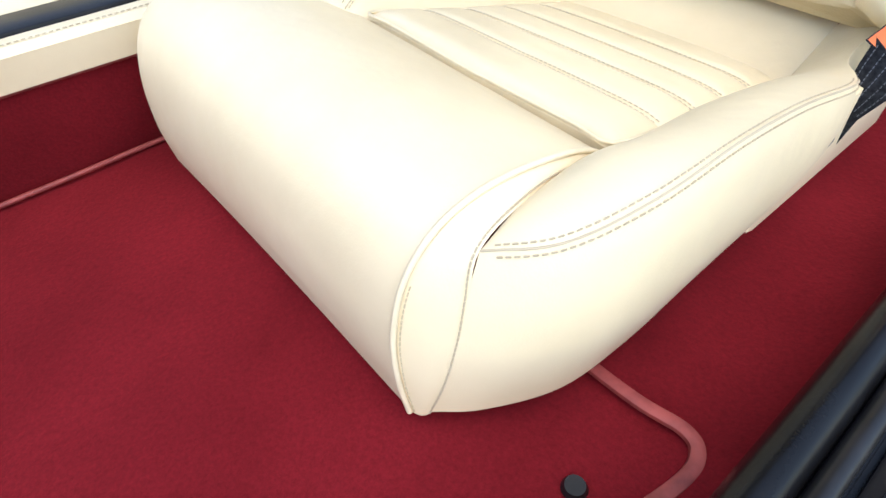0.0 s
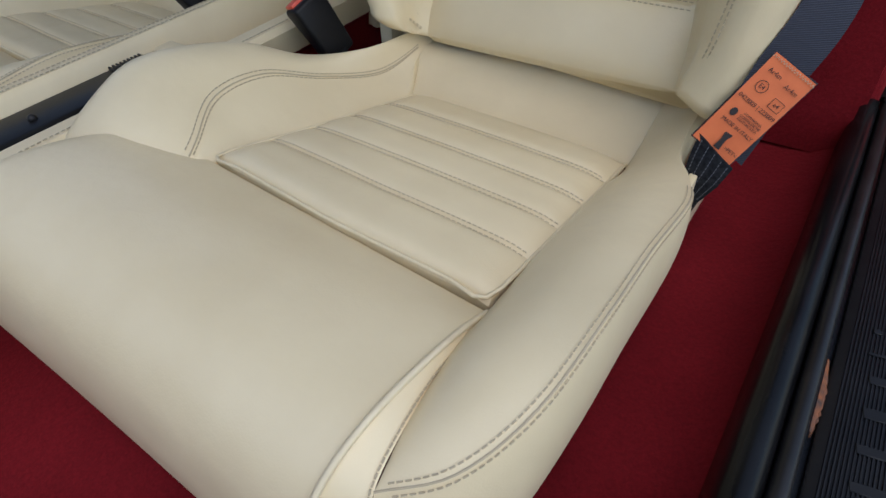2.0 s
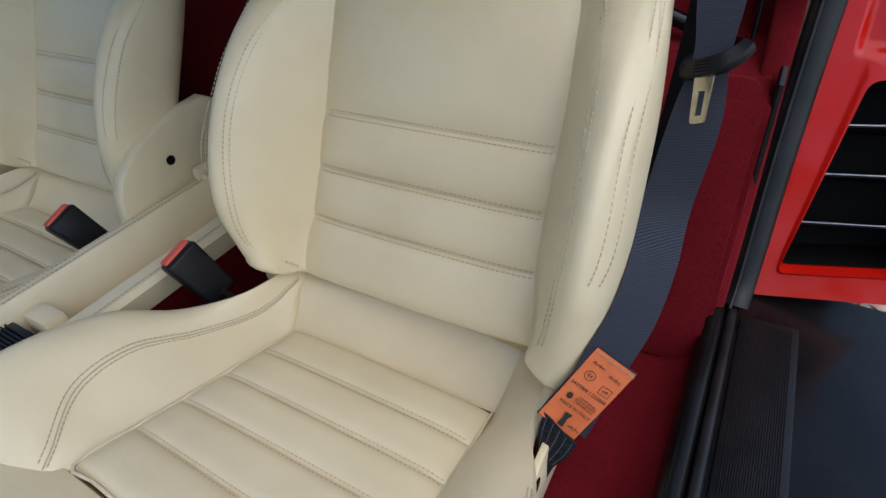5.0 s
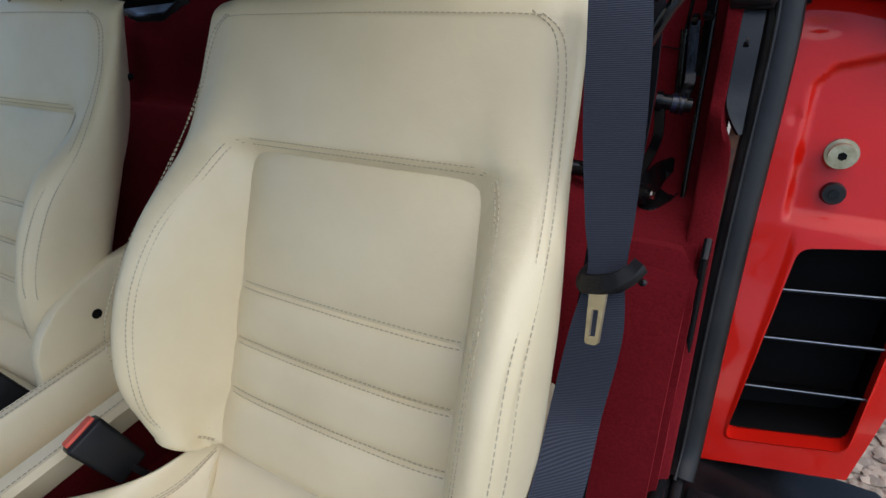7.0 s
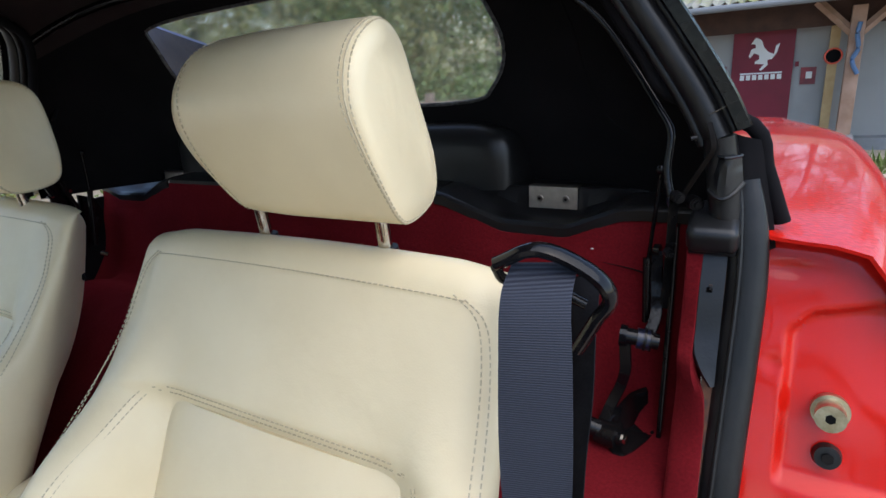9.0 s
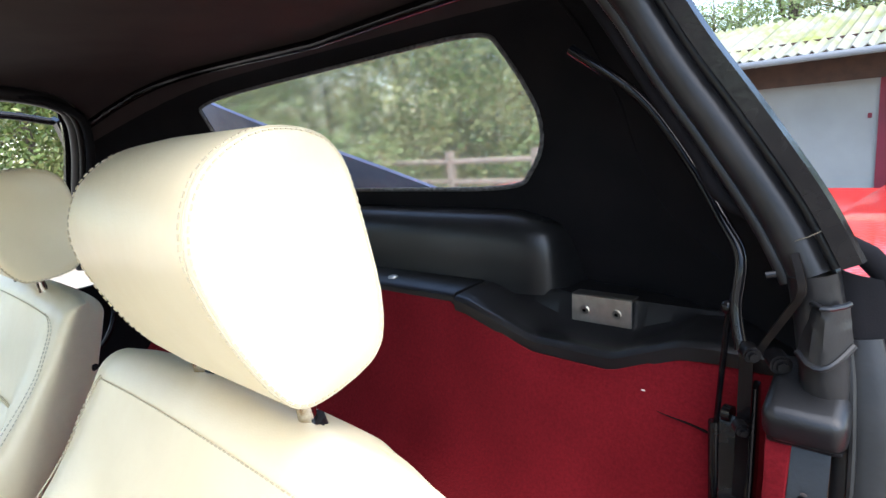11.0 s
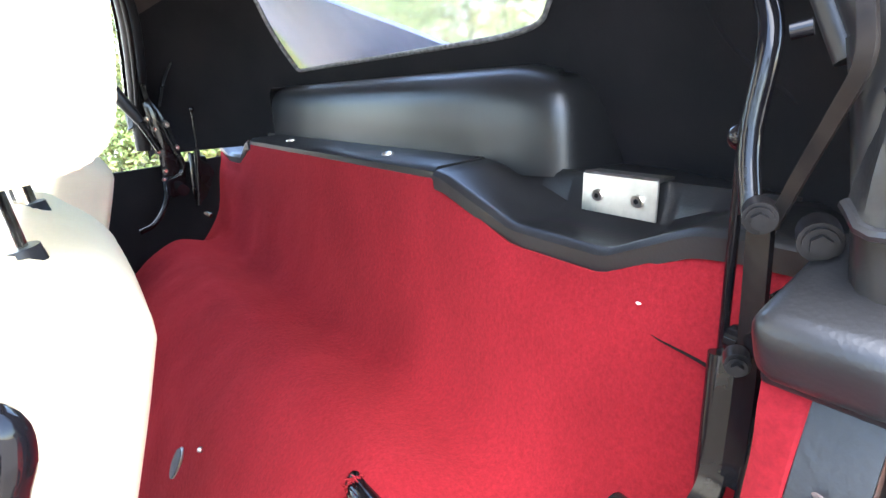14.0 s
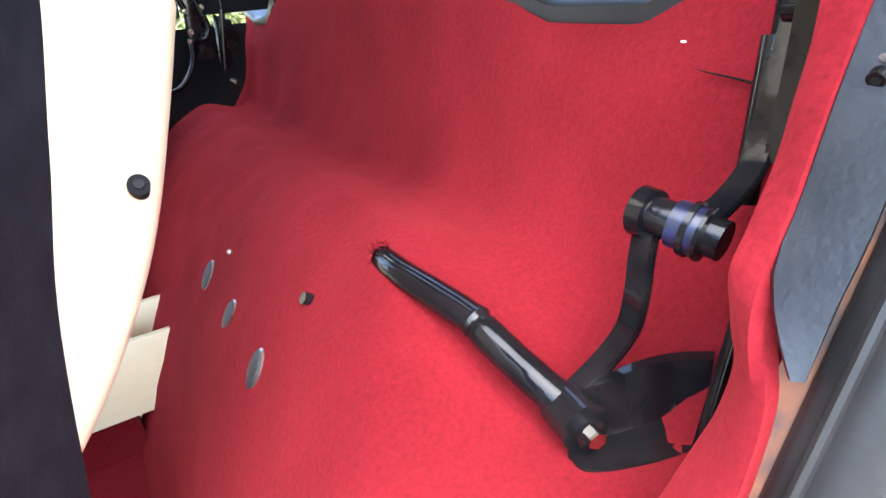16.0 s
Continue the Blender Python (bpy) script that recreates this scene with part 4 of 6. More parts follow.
# side rail of the soft top with its door seal, both sides
RAIL = [(0.17, 0.25, 0.955), (0.174, 0.60, 0.975), (0.178, 0.90, 0.982), (0.182, 1.10, 0.978), (0.188, 1.24, 0.968), (0.200, 1.322, 0.946), (0.218, 1.348, 0.914), (0.248, 1.354, 0.861), (0.284, 1.353, 0.807), (0.321, 1.349, 0.749), (0.343, 1.344, 0.706)]
def side_rail(sign):
    def flip(p):
        return p if sign > 0 else (2 * CX - p[0], p[1] - 0.075, p[2])
    t = thing("roof_rail", "black soft top side rail with thick rubber door seal", "roof rail", "roof rails")
    line = spline([flip(p) for p in RAIL], 6)
    def off(inward, y, skip=0):
        """The rail's line moved across itself, towards the cabin and along the car."""
        out = []
        for i, p in enumerate(line[:len(line) - skip]):
            d = (line[min(i + 1, len(line) - 1)] - line[max(i - 1, 0)]).normalized()
            across = d.cross(Vector((0, 1, 0)))
            w = min(1.0, across.length * 1.2)
            across = across.normalized() * sign if across.length > 1e-4 else Vector((0, 0, 0))
            out.append(p + across * inward * w + Vector((0, y * w, 0)))
        return out
    part("seal", sweep(line, [(a, b) for a, b in circle(0.0145, 18)], up=(0, 1, 0)), RUBBER, t, "thick grey-black rubber seal")
    part("frame", sweep(off(0.027, -0.012), [(-0.006, -0.006), (0.006, -0.006), (0.007, 0.005), (-0.004, 0.007)], up=(0, 1, 0)), BLACKPAINT, t)
    part("gasket", sweep(off(0.0165, -0.004), circle(0.0045, 10), up=(0, 1, 0)), RUBBER, t)
    part("gasket", sweep(off(-0.0165, 0.000), circle(0.0055, 10), up=(0, 1, 0)), RUBBER, t)
    outer = off(-0.026, 0.012, 8)[::4] + [Vector(flip(p)) for p in ((0.372, 1.366, 0.716), (0.388, 1.368, 0.672), (0.402, 1.368, 0.632), (0.409, 1.368, 0.612))]
    outer = spline(outer, 4)
    part("fabric_edge", sweep(outer, [(a, b) for a, b in circle(0.0085, 12)], up=(0, 1, 0)), FABRIC, t, "dark fabric hem")
    nut = Vector(flip((0.324, 1.325, 0.71)))
    part("bolt", rod(bmesh.new(), nut, nut + Vector((-0.006 * sign, -0.002, -0.001)), 0.0028, sides=14), BLACKPAINT, t, "small dull bolt")
    crack = [Vector(flip(p)) for p in ((0.334, 1.330, 0.733), (0.342, 1.3275, 0.737), (0.351, 1.331, 0.742))]
    part("split", tube(crack, 0.0004, n=5), material("perished_rubber", (0.10, 0.085, 0.06), 0.9), t, "pale split in the rubber")
    cap = spline([flip((0.343, 1.344, 0.708)), flip((0.346, 1.344, 0.690)), flip((0.350, 1.342, 0.665)), flip((0.354, 1.340, 0.632)), flip((0.358, 1.338, 0.60))], 5)
    part("end_cap", sweep(cap, circle(0.0165, 14), up=(0, 1, 0)), RUBBER, t, "rubber end cap")
    rows = []
    for k in range(9):
        f = k / 8
        a = Vector(flip((0.352, 1.352, 0.712))).lerp(Vector(flip((0.366, 1.345, 0.575))), f)
        b = Vector(flip((0.384, 1.366, 0.700))).lerp(Vector(flip((0.404, 1.362, 0.585))), f)
        rows.append([a.lerp(b, j / 6) + Vector((0, -0.006 * math.sin(math.pi * j / 6) + 0.003 * noise.noise((f * 5, j * 0.7, 3)), 0)) for j in range(7)])
    part("gusset", thicken(grid(rows), 0.003), FABRIC, t, "dark fabric gusset")
    rows = []
    for k in range(11):
        f = k / 10
        left = Vector(flip((0.344 - 0.006 * f, 1.331 - 0.004 * f, 0.690 - 0.036 * f)))
        right = Vector(flip((0.366 + 0.004 * f, 1.336 - 0.004 * f, 0.690 - 0.028 * f)))
        drop = 0.010 * smooth(0.55, 1.0, f)
        rows.append([left.lerp(right, j / 8) + Vector((0, -0.013 * math.sin(math.pi * j / 8) + 0.002 * noise.noise((j * 0.8, f * 4, 5)), -drop * math.sin(math.pi * j / 8))) for j in range(9)])
    sleeve = part("sleeve", thicken(grid(rows), 0.0025), VINYL, t, "creased vinyl sleeve at the rail's foot")
    part("hem", tube(rows[-1], 0.0024, n=8, up=(0, 1, 0)), VINYL, sleeve)
    part("hem", tube(rows[0], 0.0020, n=8, up=(0, 1, 0)), VINYL, sleeve)
    return t
side_rail(1)
side_rail(-1)

# door pillar: seal, red jamb with vent, carpet trim
def jamb_y(z):
    return 1.16 + 0.42 * (z - 0.063)
seal = spline([(0.372, 1.085, 0.045), (0.374, 1.12, 0.08), (0.374, 1.18, 0.20), (0.376, 1.24, 0.34), (0.380, 1.297, 0.48), (0.381, 1.325, 0.56), (0.377, 1.342, 0.62), (0.370, 1.352, 0.66)], 6)
wides = [curve([(0.0, 1.15), (0.2, 1.3), (0.34, 1.35), (0.48, 1.4), (0.6, 1.35), (0.66, 1.0)], p.z) for p in seal]
setting("pillar_seal", sweep(seal, [(a * 0.62, b * 1.12) for a, b in circle(0.013, 16)], up=(1, 0, 0), radii=wides), RUBBER, "black rubber door seal up the pillar", "seal")
rib = [p + Vector((-0.005, -0.0072, 0.002)) * w for p, w in zip(seal, wides)]
setting("pillar_seal_rib", sweep(rib, circle(0.0028, 8)), RUBBER, "raised rubber rib along the pillar seal", "seal")
lip = [p + Vector((-0.0145 * w - 0.003, 0.0, 0.0)) for p, w in zip(seal[:-8], wides)]
setting("pillar_seal_lip", sweep(lip, [(-0.003, -0.008), (0.003, -0.008), (0.003, 0.008), (-0.003, 0.008)], up=(1, 0, 0)), material("rusty_edge", (0.022, 0.02, 0.02), 0.7, 0, (0.13, 0.05, 0.022), 70), "black metal edge with rust beside the pillar seal", "seal")
body = [(0.358, 0.02), (0.556, 0.055), (0.585, 0.17), (0.60, 0.33), (0.585, 0.47), (0.50, 0.585), (0.412, 0.605), (0.350, 0.60), (0.352, 0.40)]
vent = rounded([(0.414, 0.066), (0.548, 0.092), (0.575, 0.335), (0.450, 0.316)], [0.012, 0.012, 0.012, 0.014], 4)
def jamb_sheet(outer, inner, depth):
    m = 480
    def around(poly, n):
        c = (0.49, 0.20)
        out = []
        for k in range(n):
            a = 2 * math.pi * k / n
            best = None
            for i in range(len(poly)):
                (x1, y1), (x2, y2) = poly[i], poly[(i + 1) % len(poly)]
                dx, dy = math.cos(a), math.sin(a)
                den = dx * (y2 - y1) - dy * (x2 - x1)
                if abs(den) < 1e-12:
                    continue
                s = ((x1 - c[0]) * (y2 - y1) - (y1 - c[1]) * (x2 - x1)) / den
                t = ((x1 - c[0]) * dy - (y1 - c[1]) * dx) / den
                if s > 0 and -1e-9 <= t <= 1 + 1e-9:
                    best = s if best is None else max(best, s)
            out.append((c[0] + best * math.cos(a), c[1] + best * math.sin(a)))
        return out
    o, i = around(outer, m), around(inner, m)
    rows = []
    for f in [1.0, 0.99, 0.98] + [0.97 - 0.96 * k / 70 for k in range(71)] + [0.0]:
        row = []
        for (ax, az), (bx, bz) in zip(i, o):
            x, z = ax + (bx - ax) * f, az + (bz - az) * f
            y = jamb_y(z)
            y += 0.010 * smooth(0.97, 1.0, f) - 0.004 * smooth(0.12, 0.0, f)
            top = 0.512 + 0.25 * (x - 0.43)
            corner = 0.012 * smooth(0.448, 0.43, x)
            y += 0.012 * smooth(0.422, 0.434, x) * smooth(top - corner + 0.005, top - corner - 0.008, z) * smooth(0.340, 0.354, z)
            y += 0.0028 * math.exp(-((x - 0.415) / 0.007) ** 2 - ((z - 0.461) / 0.008) ** 2)
            y += 0.004 * math.exp(-((x - 0.420) / 0.022) ** 2 - ((z - 0.558) / 0.008) ** 2)
            y += 0.0006 * noise.noise((x * 22, z * 22, 5))
            row.append((x, y, z))
        rows.append(row)
    rows.append([(x, jamb_y(z) + depth, z) for x, z in i])
    return grid(rows, close_v=True)
pillar = thing("door_pillar", "glossy red door pillar with black louvred vent and brass striker", "pillar", kind="structure")
part("body", jamb_sheet(body, vent, 0.02), PAINT, pillar)
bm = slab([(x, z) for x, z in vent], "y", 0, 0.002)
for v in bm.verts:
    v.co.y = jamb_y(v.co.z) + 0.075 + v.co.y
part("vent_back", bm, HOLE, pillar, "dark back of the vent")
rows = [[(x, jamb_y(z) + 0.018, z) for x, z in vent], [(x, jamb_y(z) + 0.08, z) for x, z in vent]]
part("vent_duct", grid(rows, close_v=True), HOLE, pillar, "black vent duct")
for z0, z1, xa, xb in ((0.131, 0.150, 0.422, 0.556), (0.196, 0.212, 0.432, 0.564), (0.258, 0.272, 0.442, 0.571)):
    bm = grid([[(xa, jamb_y(z0) + 0.012, z0), (xb, jamb_y(z1) + 0.012, z1)], [(xa, jamb_y(z0) + 0.075, z0 - 0.042), (xb, jamb_y(z1) + 0.075, z1 - 0.042)]])
    louvre = part("louvre", thicken(bm, 0.003), LOUVRE, pillar)
    # thin bright steel line along the louvre's front lip
    part("edge", tube([(xa, jamb_y(z0) + 0.011, z0 + 0.0005), (xb, jamb_y(z1) + 0.011, z1 + 0.0005)], 0.0011, n=6), STEEL, louvre, "thin bright steel front edge")
st = part("striker", rod(bmesh.new(), (0.471, 1.316, 0.423), (0.469, 1.288, 0.430), 0.014, sides=24), ZINC, pillar, "zinc plated striker bolt")
part("socket", rod(bmesh.new(), (0.4691, 1.2882, 0.4300), (0.469, 1.2865, 0.4304), 0.005, sides=6), HOLE, st)
part("washer", rod(bmesh.new(), (0.471, 1.322, 0.4215), (0.4708, 1.312, 0.424), 0.018, sides=24), ZINC, st)
bt = part("bolt", rod(bmesh.new(), (0.472, 1.300, 0.378), (0.472, 1.291, 0.381), 0.014, 0.012, sides=20), RUBBER, pillar, "black rubber plug")
part("bolt_head", rod(bmesh.new(), (0.472, 1.292, 0.3805), (0.472, 1.287, 0.382), 0.006, sides=6), BLACKPAINT, bt)

# carpet trim and black plate inside the pillar
inner = spline([(0.322, 1.320, 0.605), (0.322, 1.317, 0.575), (0.322, 1.314, 0.545), (0.322, 1.305, 0.515), (0.322, 1.294, 0.492), (0.322, 1.286, 0.476), (0.322, 1.292, 0.452), (0.322, 1.299, 0.428), (0.322, 1.290, 0.404), (0.323, 1.264, 0.383), (0.325, 1.225, 0.352), (0.327, 1.18, 0.31), (0.329, 1.135, 0.23), (0.331, 1.075, 0.10), (0.333, 1.04, 0.0)], 5)
outer = spline([(0.337, 1.334, 0.608), (0.337, 1.322, 0.578), (0.337, 1.310, 0.545), (0.337, 1.300, 0.515), (0.337, 1.291, 0.492), (0.337, 1.283, 0.474), (0.341, 1.277, 0.456), (0.350, 1.270, 0.436), (0.353, 1.260, 0.412), (0.354, 1.245, 0.383), (0.355, 1.218, 0.345), (0.356, 1.185, 0.28), (0.357, 1.14, 0.19), (0.357, 1.09, 0.08), (0.357, 1.055, 0.0)], 5)
rows = []
for a, b in zip(inner, outer):
    soft = 0.0015 * noise.noise((a.z * 40, 1, 1))
    d = b - a
    rows.append([a + Vector((0.003, 0.045, 0)), a + Vector((0, 0.008, 0)), a + Vector((0.001, 0.002 + soft, 0)), a + d * 0.12 + Vector((0, -0.002 + soft, 0)), a + d * 0.5 + Vector((0, -0.004 + soft, 0)), a + d * 0.88 + Vector((0, -0.003, 0)), b, b + Vector((0, 0.008, 0))])
trim = setting("pillar_trim", thicken(grid(rows), 0.002), CARPET, "red carpet trim inside the door pillar with small screws", "trim")
part("screw", ball(bmesh.new(), (0.3225, 1.3235, 0.541), 0.0032, (0.5, 1, 1)), STEEL, trim, "small silver screw")
rows = []
for k in range(17):
    z = 0.452 + 0.158 * k / 16
    y = curve([(0.44, 1.266), (0.476, 1.281), (0.50, 1.294), (0.545, 1.309), (0.577, 1.322), (0.62, 1.340)], z)
    xl = 0.3365 + 0.021 * ((0.49 - z) / 0.038) ** 1.5 if z < 0.49 else 0.3365
    rows.append([(xl, y + 0.012, z), (xl, y + 0.001, z), (xl + 0.002, y - 0.001, z)] + [(xl + 0.002 + (0.3595 - xl) * j / 4, y - 0.001 + 0.002 * j / 4, z) for j in range(1, 5)])
plate = setting("pillar_plate", thicken(grid(rows), 0.002), PLATE, "black painted metal plate on the pillar with a worn screw", "plate")
sc = part("screw", rod(bmesh.new(), (0.3475, 1.309, 0.549), (0.3475, 1.3060, 0.5475), 0.0033, 0.0030, sides=20), GREASY, plate, "worn dark screw")
part("slot", rod(bmesh.new(), (0.3475, 1.3066, 0.5476), (0.3475, 1.3057, 0.5474), 0.0016, sides=8), HOLE, sc)
bm = ball(bmesh.new(), (0.3485, 1.3068, 0.5545), 0.0024, (0.9, 0.12, 0.6))
part("bare_spot", bm, material("chipped_paint", (0.075, 0.055, 0.05), 0.7, 0, (0.03, 0.025, 0.024), 300), plate, "pale spot where paint is chipped")
bm = slab([(1.165, 0.335), (1.19, 0.350), (1.20, 0.335), (1.19, 0.29), (1.15, 0.20), (1.14, 0.21)], "x", 0.345, 0.355, 0.003)
setting("pillar_plate", bm, BLACKPAINT, "black painted metal plate low on the pillar", "plate")
bm = box(bmesh.new(), (0.346, 1.338, 0.612), (0.052, 0.072, 0.030), (16, 0, 0), 0.010, 5)
for v in bm.verts:
    v.co.z += 0.0015 * noise.noise(v.co * 60)
pad = tagged(mesh_object("pillar_pad", bm, VINYL), "black vinyl pad on top of the door pillar", "pad")
part("base", box(bmesh.new(), (0.346, 1.340, 0.5975), (0.046, 0.060, 0.006), (16, 0, 0), 0.002, 2), PLASTIC, pad, "thin plastic base")
rows = []
for k in range(25):
    x = 0.19 + 0.158 * k / 24
    top = 0.334 - 0.020 * smooth(0.318, 0.348, x) - 0.03 * smooth(0.24, 0.20, x)
    row = []
    for j in range(22):
        z = -0.01 + (top + 0.01) * j / 21
        y = curve([(0.0, 1.015), (0.086, 1.062), (0.20, 1.108), (0.295, 1.148), (0.345, 1.176)], z)
        soft = 0.003 * noise.noise((x * 18, y * 20, z * 18)) + 0.001 * noise.noise((x * 60, y * 60, z * 60))
        row.append((x, y + soft + 0.010 * smooth(top - 0.015, top, z), z))
    row.append((x, row[-1][1] + 0.016, top - 0.002))
    rows.append(row)
lower = setting("lower_trim", thicken(grid(rows), 0.012), CARPET, "red carpet flap low on the bulkhead beside the pillar", "trim")
part("screw", ball(bmesh.new(), (0.328, 1.1465, 0.297), 0.0036, (1, 0.6, 1)), STEEL, lower, "small silver screw")
part("knob", ball(bmesh.new(), (0.288, 1.1445, 0.296), 0.0085, (1, 0.8, 1)), BLACKPAINT, lower, "black knob")
# inner quarter behind the trim
bm = box(bmesh.new(), (0.356, 1.47, 0.31), (0.012, 0.28, 0.62))
setting("wall_quarter", bm, FABRIC, "dark inner quarter wall behind the linkage", "wall")
bm = box(bmesh.new(), (2 * CX - 0.352, 1.25, 0.27), (0.012, 0.66, 0.58))
setting("wall_quarter", bm, FABRIC, "dark inner quarter wall behind the linkage", "wall")
bm = box(bmesh.new(), (2 * CX - 0.345, 0.3, 0.0), (0.03, 1.8, 0.16), bevel=0.01)
setting("sill_roll", bm, VINYL, "black vinyl sill roll beside the driver seat", "sill")

# rear fender and deck
rows = []
for k in range(29):
    y = 1.34 + 1.5 * k / 28
    w = curve([(1.3, 0.50), (1.5, 0.535), (1.8, 0.55), (2.2, 0.53), (2.9, 0.45)], y)
    h = curve([(1.3, 0.600), (1.4, 0.606), (1.7, 0.612), (2.1, 0.602), (2.9, 0.53)], y)
    inner_x = curve([(1.34, 0.372), (1.45, 0.372), (1.62, 0.29), (2.9, 0.29)], y)
    rows.append([(x, y, z) for x, z in ((inner_x, h + 0.002), (inner_x + 0.013, h + 0.004), (0.41, h), (w - 0.05, h - 0.004), (w - 0.02, h - 0.012), (w, h - 0.04), (w + 0.05, h - 0.14), (w + 0.07, h - 0.3), (w + 0.06, -0.1), (w + 0.02, -0.28))])
setting("rear_fender", thicken(grid(rows), 0.004), WETPAINT, "glossy red rear fender beaded with rain", "fender")
bm = slab([(1.66, 0.4), (2.9, 0.4), (2.9, 0.52), (1.66, 0.585)], "x", 2 * CX - 0.30, 0.30)
setting("rear_deck", bm, PAINT, "glossy red engine deck", "deck")

# closed driver door, dash and front floor outside the view, added to cut cabin light
rows = []
for k in range(13):
    y = -0.75 + 1.95 * k / 12
    rows.append([(-1.035, y, -0.08), (-1.045, y, 0.10), (-1.03, y, 0.30), (-1.045, y, 0.44), (-1.07, y, 0.47), (-1.10, y, 0.46), (-1.11, y, -0.08)])
setting("wall_driver_door", grid(rows), VINYL, "black vinyl inside of the closed driver door, added to shade the cabin", "door")
setting("wall_dash", slab([(-0.75, -0.3), (-0.60, -0.05), (-0.56, 0.30), (-0.62, 0.44), (-0.80, 0.48), (-1.0, 0.44), (-1.0, -0.3)], "x", -1.03, 0.33), VINYL, "black vinyl dash across the cabin front, added out of view to block light", "dash")


# ---- belts, buckles and the folding-roof linkage ----
def ribbon(line, wides, thick=0.0013):
    """Webbing along a line, with its width direction given at each point."""
    rows = []
    for p, w in zip(line, wides):
        p, w = Vector(p), Vector(w)
        rows.append([p + w * (k / 8 - 0.5) for k in range(9)])
    return thicken(grid(rows), thick)


def smooth_ribbon(keys, steps=8):
    line = spline([k[0] for k in keys], steps)
    wide = spline([k[1] for k in keys], steps)
    return line, wide


WEB = bpy.data.materials.new("woven_webbing")
WEB.use_nodes = True
wn2, wl2 = WEB.node_tree.nodes, WEB.node_tree.links
wb = wn2["Principled BSDF"]
wb.inputs["Base Color"].default_value, wb.inputs["Roughness"].default_value = (0.055, 0.06, 0.075, 1), 0.5
wave, coord, wbump = wn2.new("ShaderNodeTexWave"), wn2.new("ShaderNodeTexCoord"), wn2.new("ShaderNodeBump")
wave.wave_type, wave.bands_direction = "BANDS", "Z"
wave.inputs["Scale"].default_value, wave.inputs["Distortion"].default_value = 210.0, 0.6
wave.inputs["Detail"].default_value = 2.0
wl2.new(coord.outputs["Object"], wave.inputs["Vector"])
wbump.inputs["Strength"].default_value, wbump.inputs["Distance"].default_value = 0.6, 0.0008
wl2.new(wave.outputs[0], wbump.inputs["Height"])
wl2.new(wbump.outputs[0], wb.inputs["Normal"])
wmix = wn2.new("ShaderNodeMix")
wmix.data_type = "RGBA"
wmix.inputs[6].default_value, wmix.inputs[7].default_value = (0.015, 0.018, 0.029, 1), (0.040, 0.045, 0.062, 1)
wb.inputs["Roughness"].default_value, wb.inputs["Specular IOR Level"].default_value = 0.65, 0.22
wl2.new(wave.outputs[0], wmix.inputs[0])
wl2.new(wmix.outputs[2], wb.inputs["Base Color"])

belt = thing("seat_belt", "dark grey woven seat belt hanging beside the seat with black tongue", "seat belt")
keys = [((0.262, 1.040, 0.668), (0.044, 0.014, 0.0)), ((0.268, 1.005, 0.655), (0.044, 0.014, -0.004)), ((0.274, 0.985, 0.62), (0.046, 0.012, -0.002)), ((0.279, 0.968, 0.555), (0.046, 0.012, 0.0)),
        ((0.284, 0.955, 0.48), (0.037, 0.014, 0.0)), ((0.286, 0.948, 0.435), (0.030, 0.010, 0.0)), ((0.285, 0.930, 0.38), (0.044, 0.012, -0.006)), ((0.277, 0.906, 0.30), (0.045, 0.014, -0.008)),
        ((0.281, 0.850, 0.27), (0.042, 0.016, -0.012)), ((0.277, 0.805, 0.235), (0.040, 0.010, -0.018)), ((0.262, 0.768, 0.195), (0.038, 0.006, -0.021)), ((0.245, 0.738, 0.132), (0.034, 0.0, -0.022))]
line, wide = smooth_ribbon(keys, 8)
part("webbing", ribbon(line, wide), WEB, belt)
# rear run of the same belt; its near-black colour stands in for shade
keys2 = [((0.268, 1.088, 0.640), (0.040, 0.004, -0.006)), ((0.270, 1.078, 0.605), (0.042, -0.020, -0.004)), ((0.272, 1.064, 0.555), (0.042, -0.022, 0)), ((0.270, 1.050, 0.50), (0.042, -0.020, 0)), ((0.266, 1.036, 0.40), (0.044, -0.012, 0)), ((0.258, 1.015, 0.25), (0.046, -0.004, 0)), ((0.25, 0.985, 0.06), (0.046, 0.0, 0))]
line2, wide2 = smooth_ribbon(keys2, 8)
part("webbing", ribbon(line2, wide2), material("shaded_webbing", (0.006, 0.006, 0.008), 0.8, 0, (0.010, 0.010, 0.012), 80, spec=0.1, grain=0.5, grain_scale=300), belt, "rear run of webbing with shade put into its black colour")
loop = spline([(0.262, 1.060, 0.644), (0.268, 1.080, 0.648), (0.273, 1.093, 0.645), (0.274, 1.094, 0.637), (0.272, 1.090, 0.627), (0.271, 1.084, 0.612)], 5)
part("guide_arm", sweep(loop, circle(0.0052, 10), up=(1, 0, 0)), BLACKPAINT, belt, "glossy black rear arm of the guide")
# guide ring at the top
ring = spline([(0.232, 1.022, 0.670), (0.262, 1.030, 0.681), (0.295, 1.040, 0.664), (0.307, 1.044, 0.645), (0.298, 1.041, 0.628), (0.286, 1.037, 0.605)], 6)
g = part("guide", sweep(ring, [(a * 0.8, b * 1.3) for a, b in circle(0.0065, 10)], up=(0, 1, 0)), BLACKPAINT, belt, "glossy black guide ring")
bar = spline([(0.232, 1.022, 0.668), (0.236, 1.03, 0.655), (0.262, 1.038, 0.652), (0.290, 1.044, 0.638)], 5)
part("bar", tube(bar, 0.004), BLACKPAINT, g)
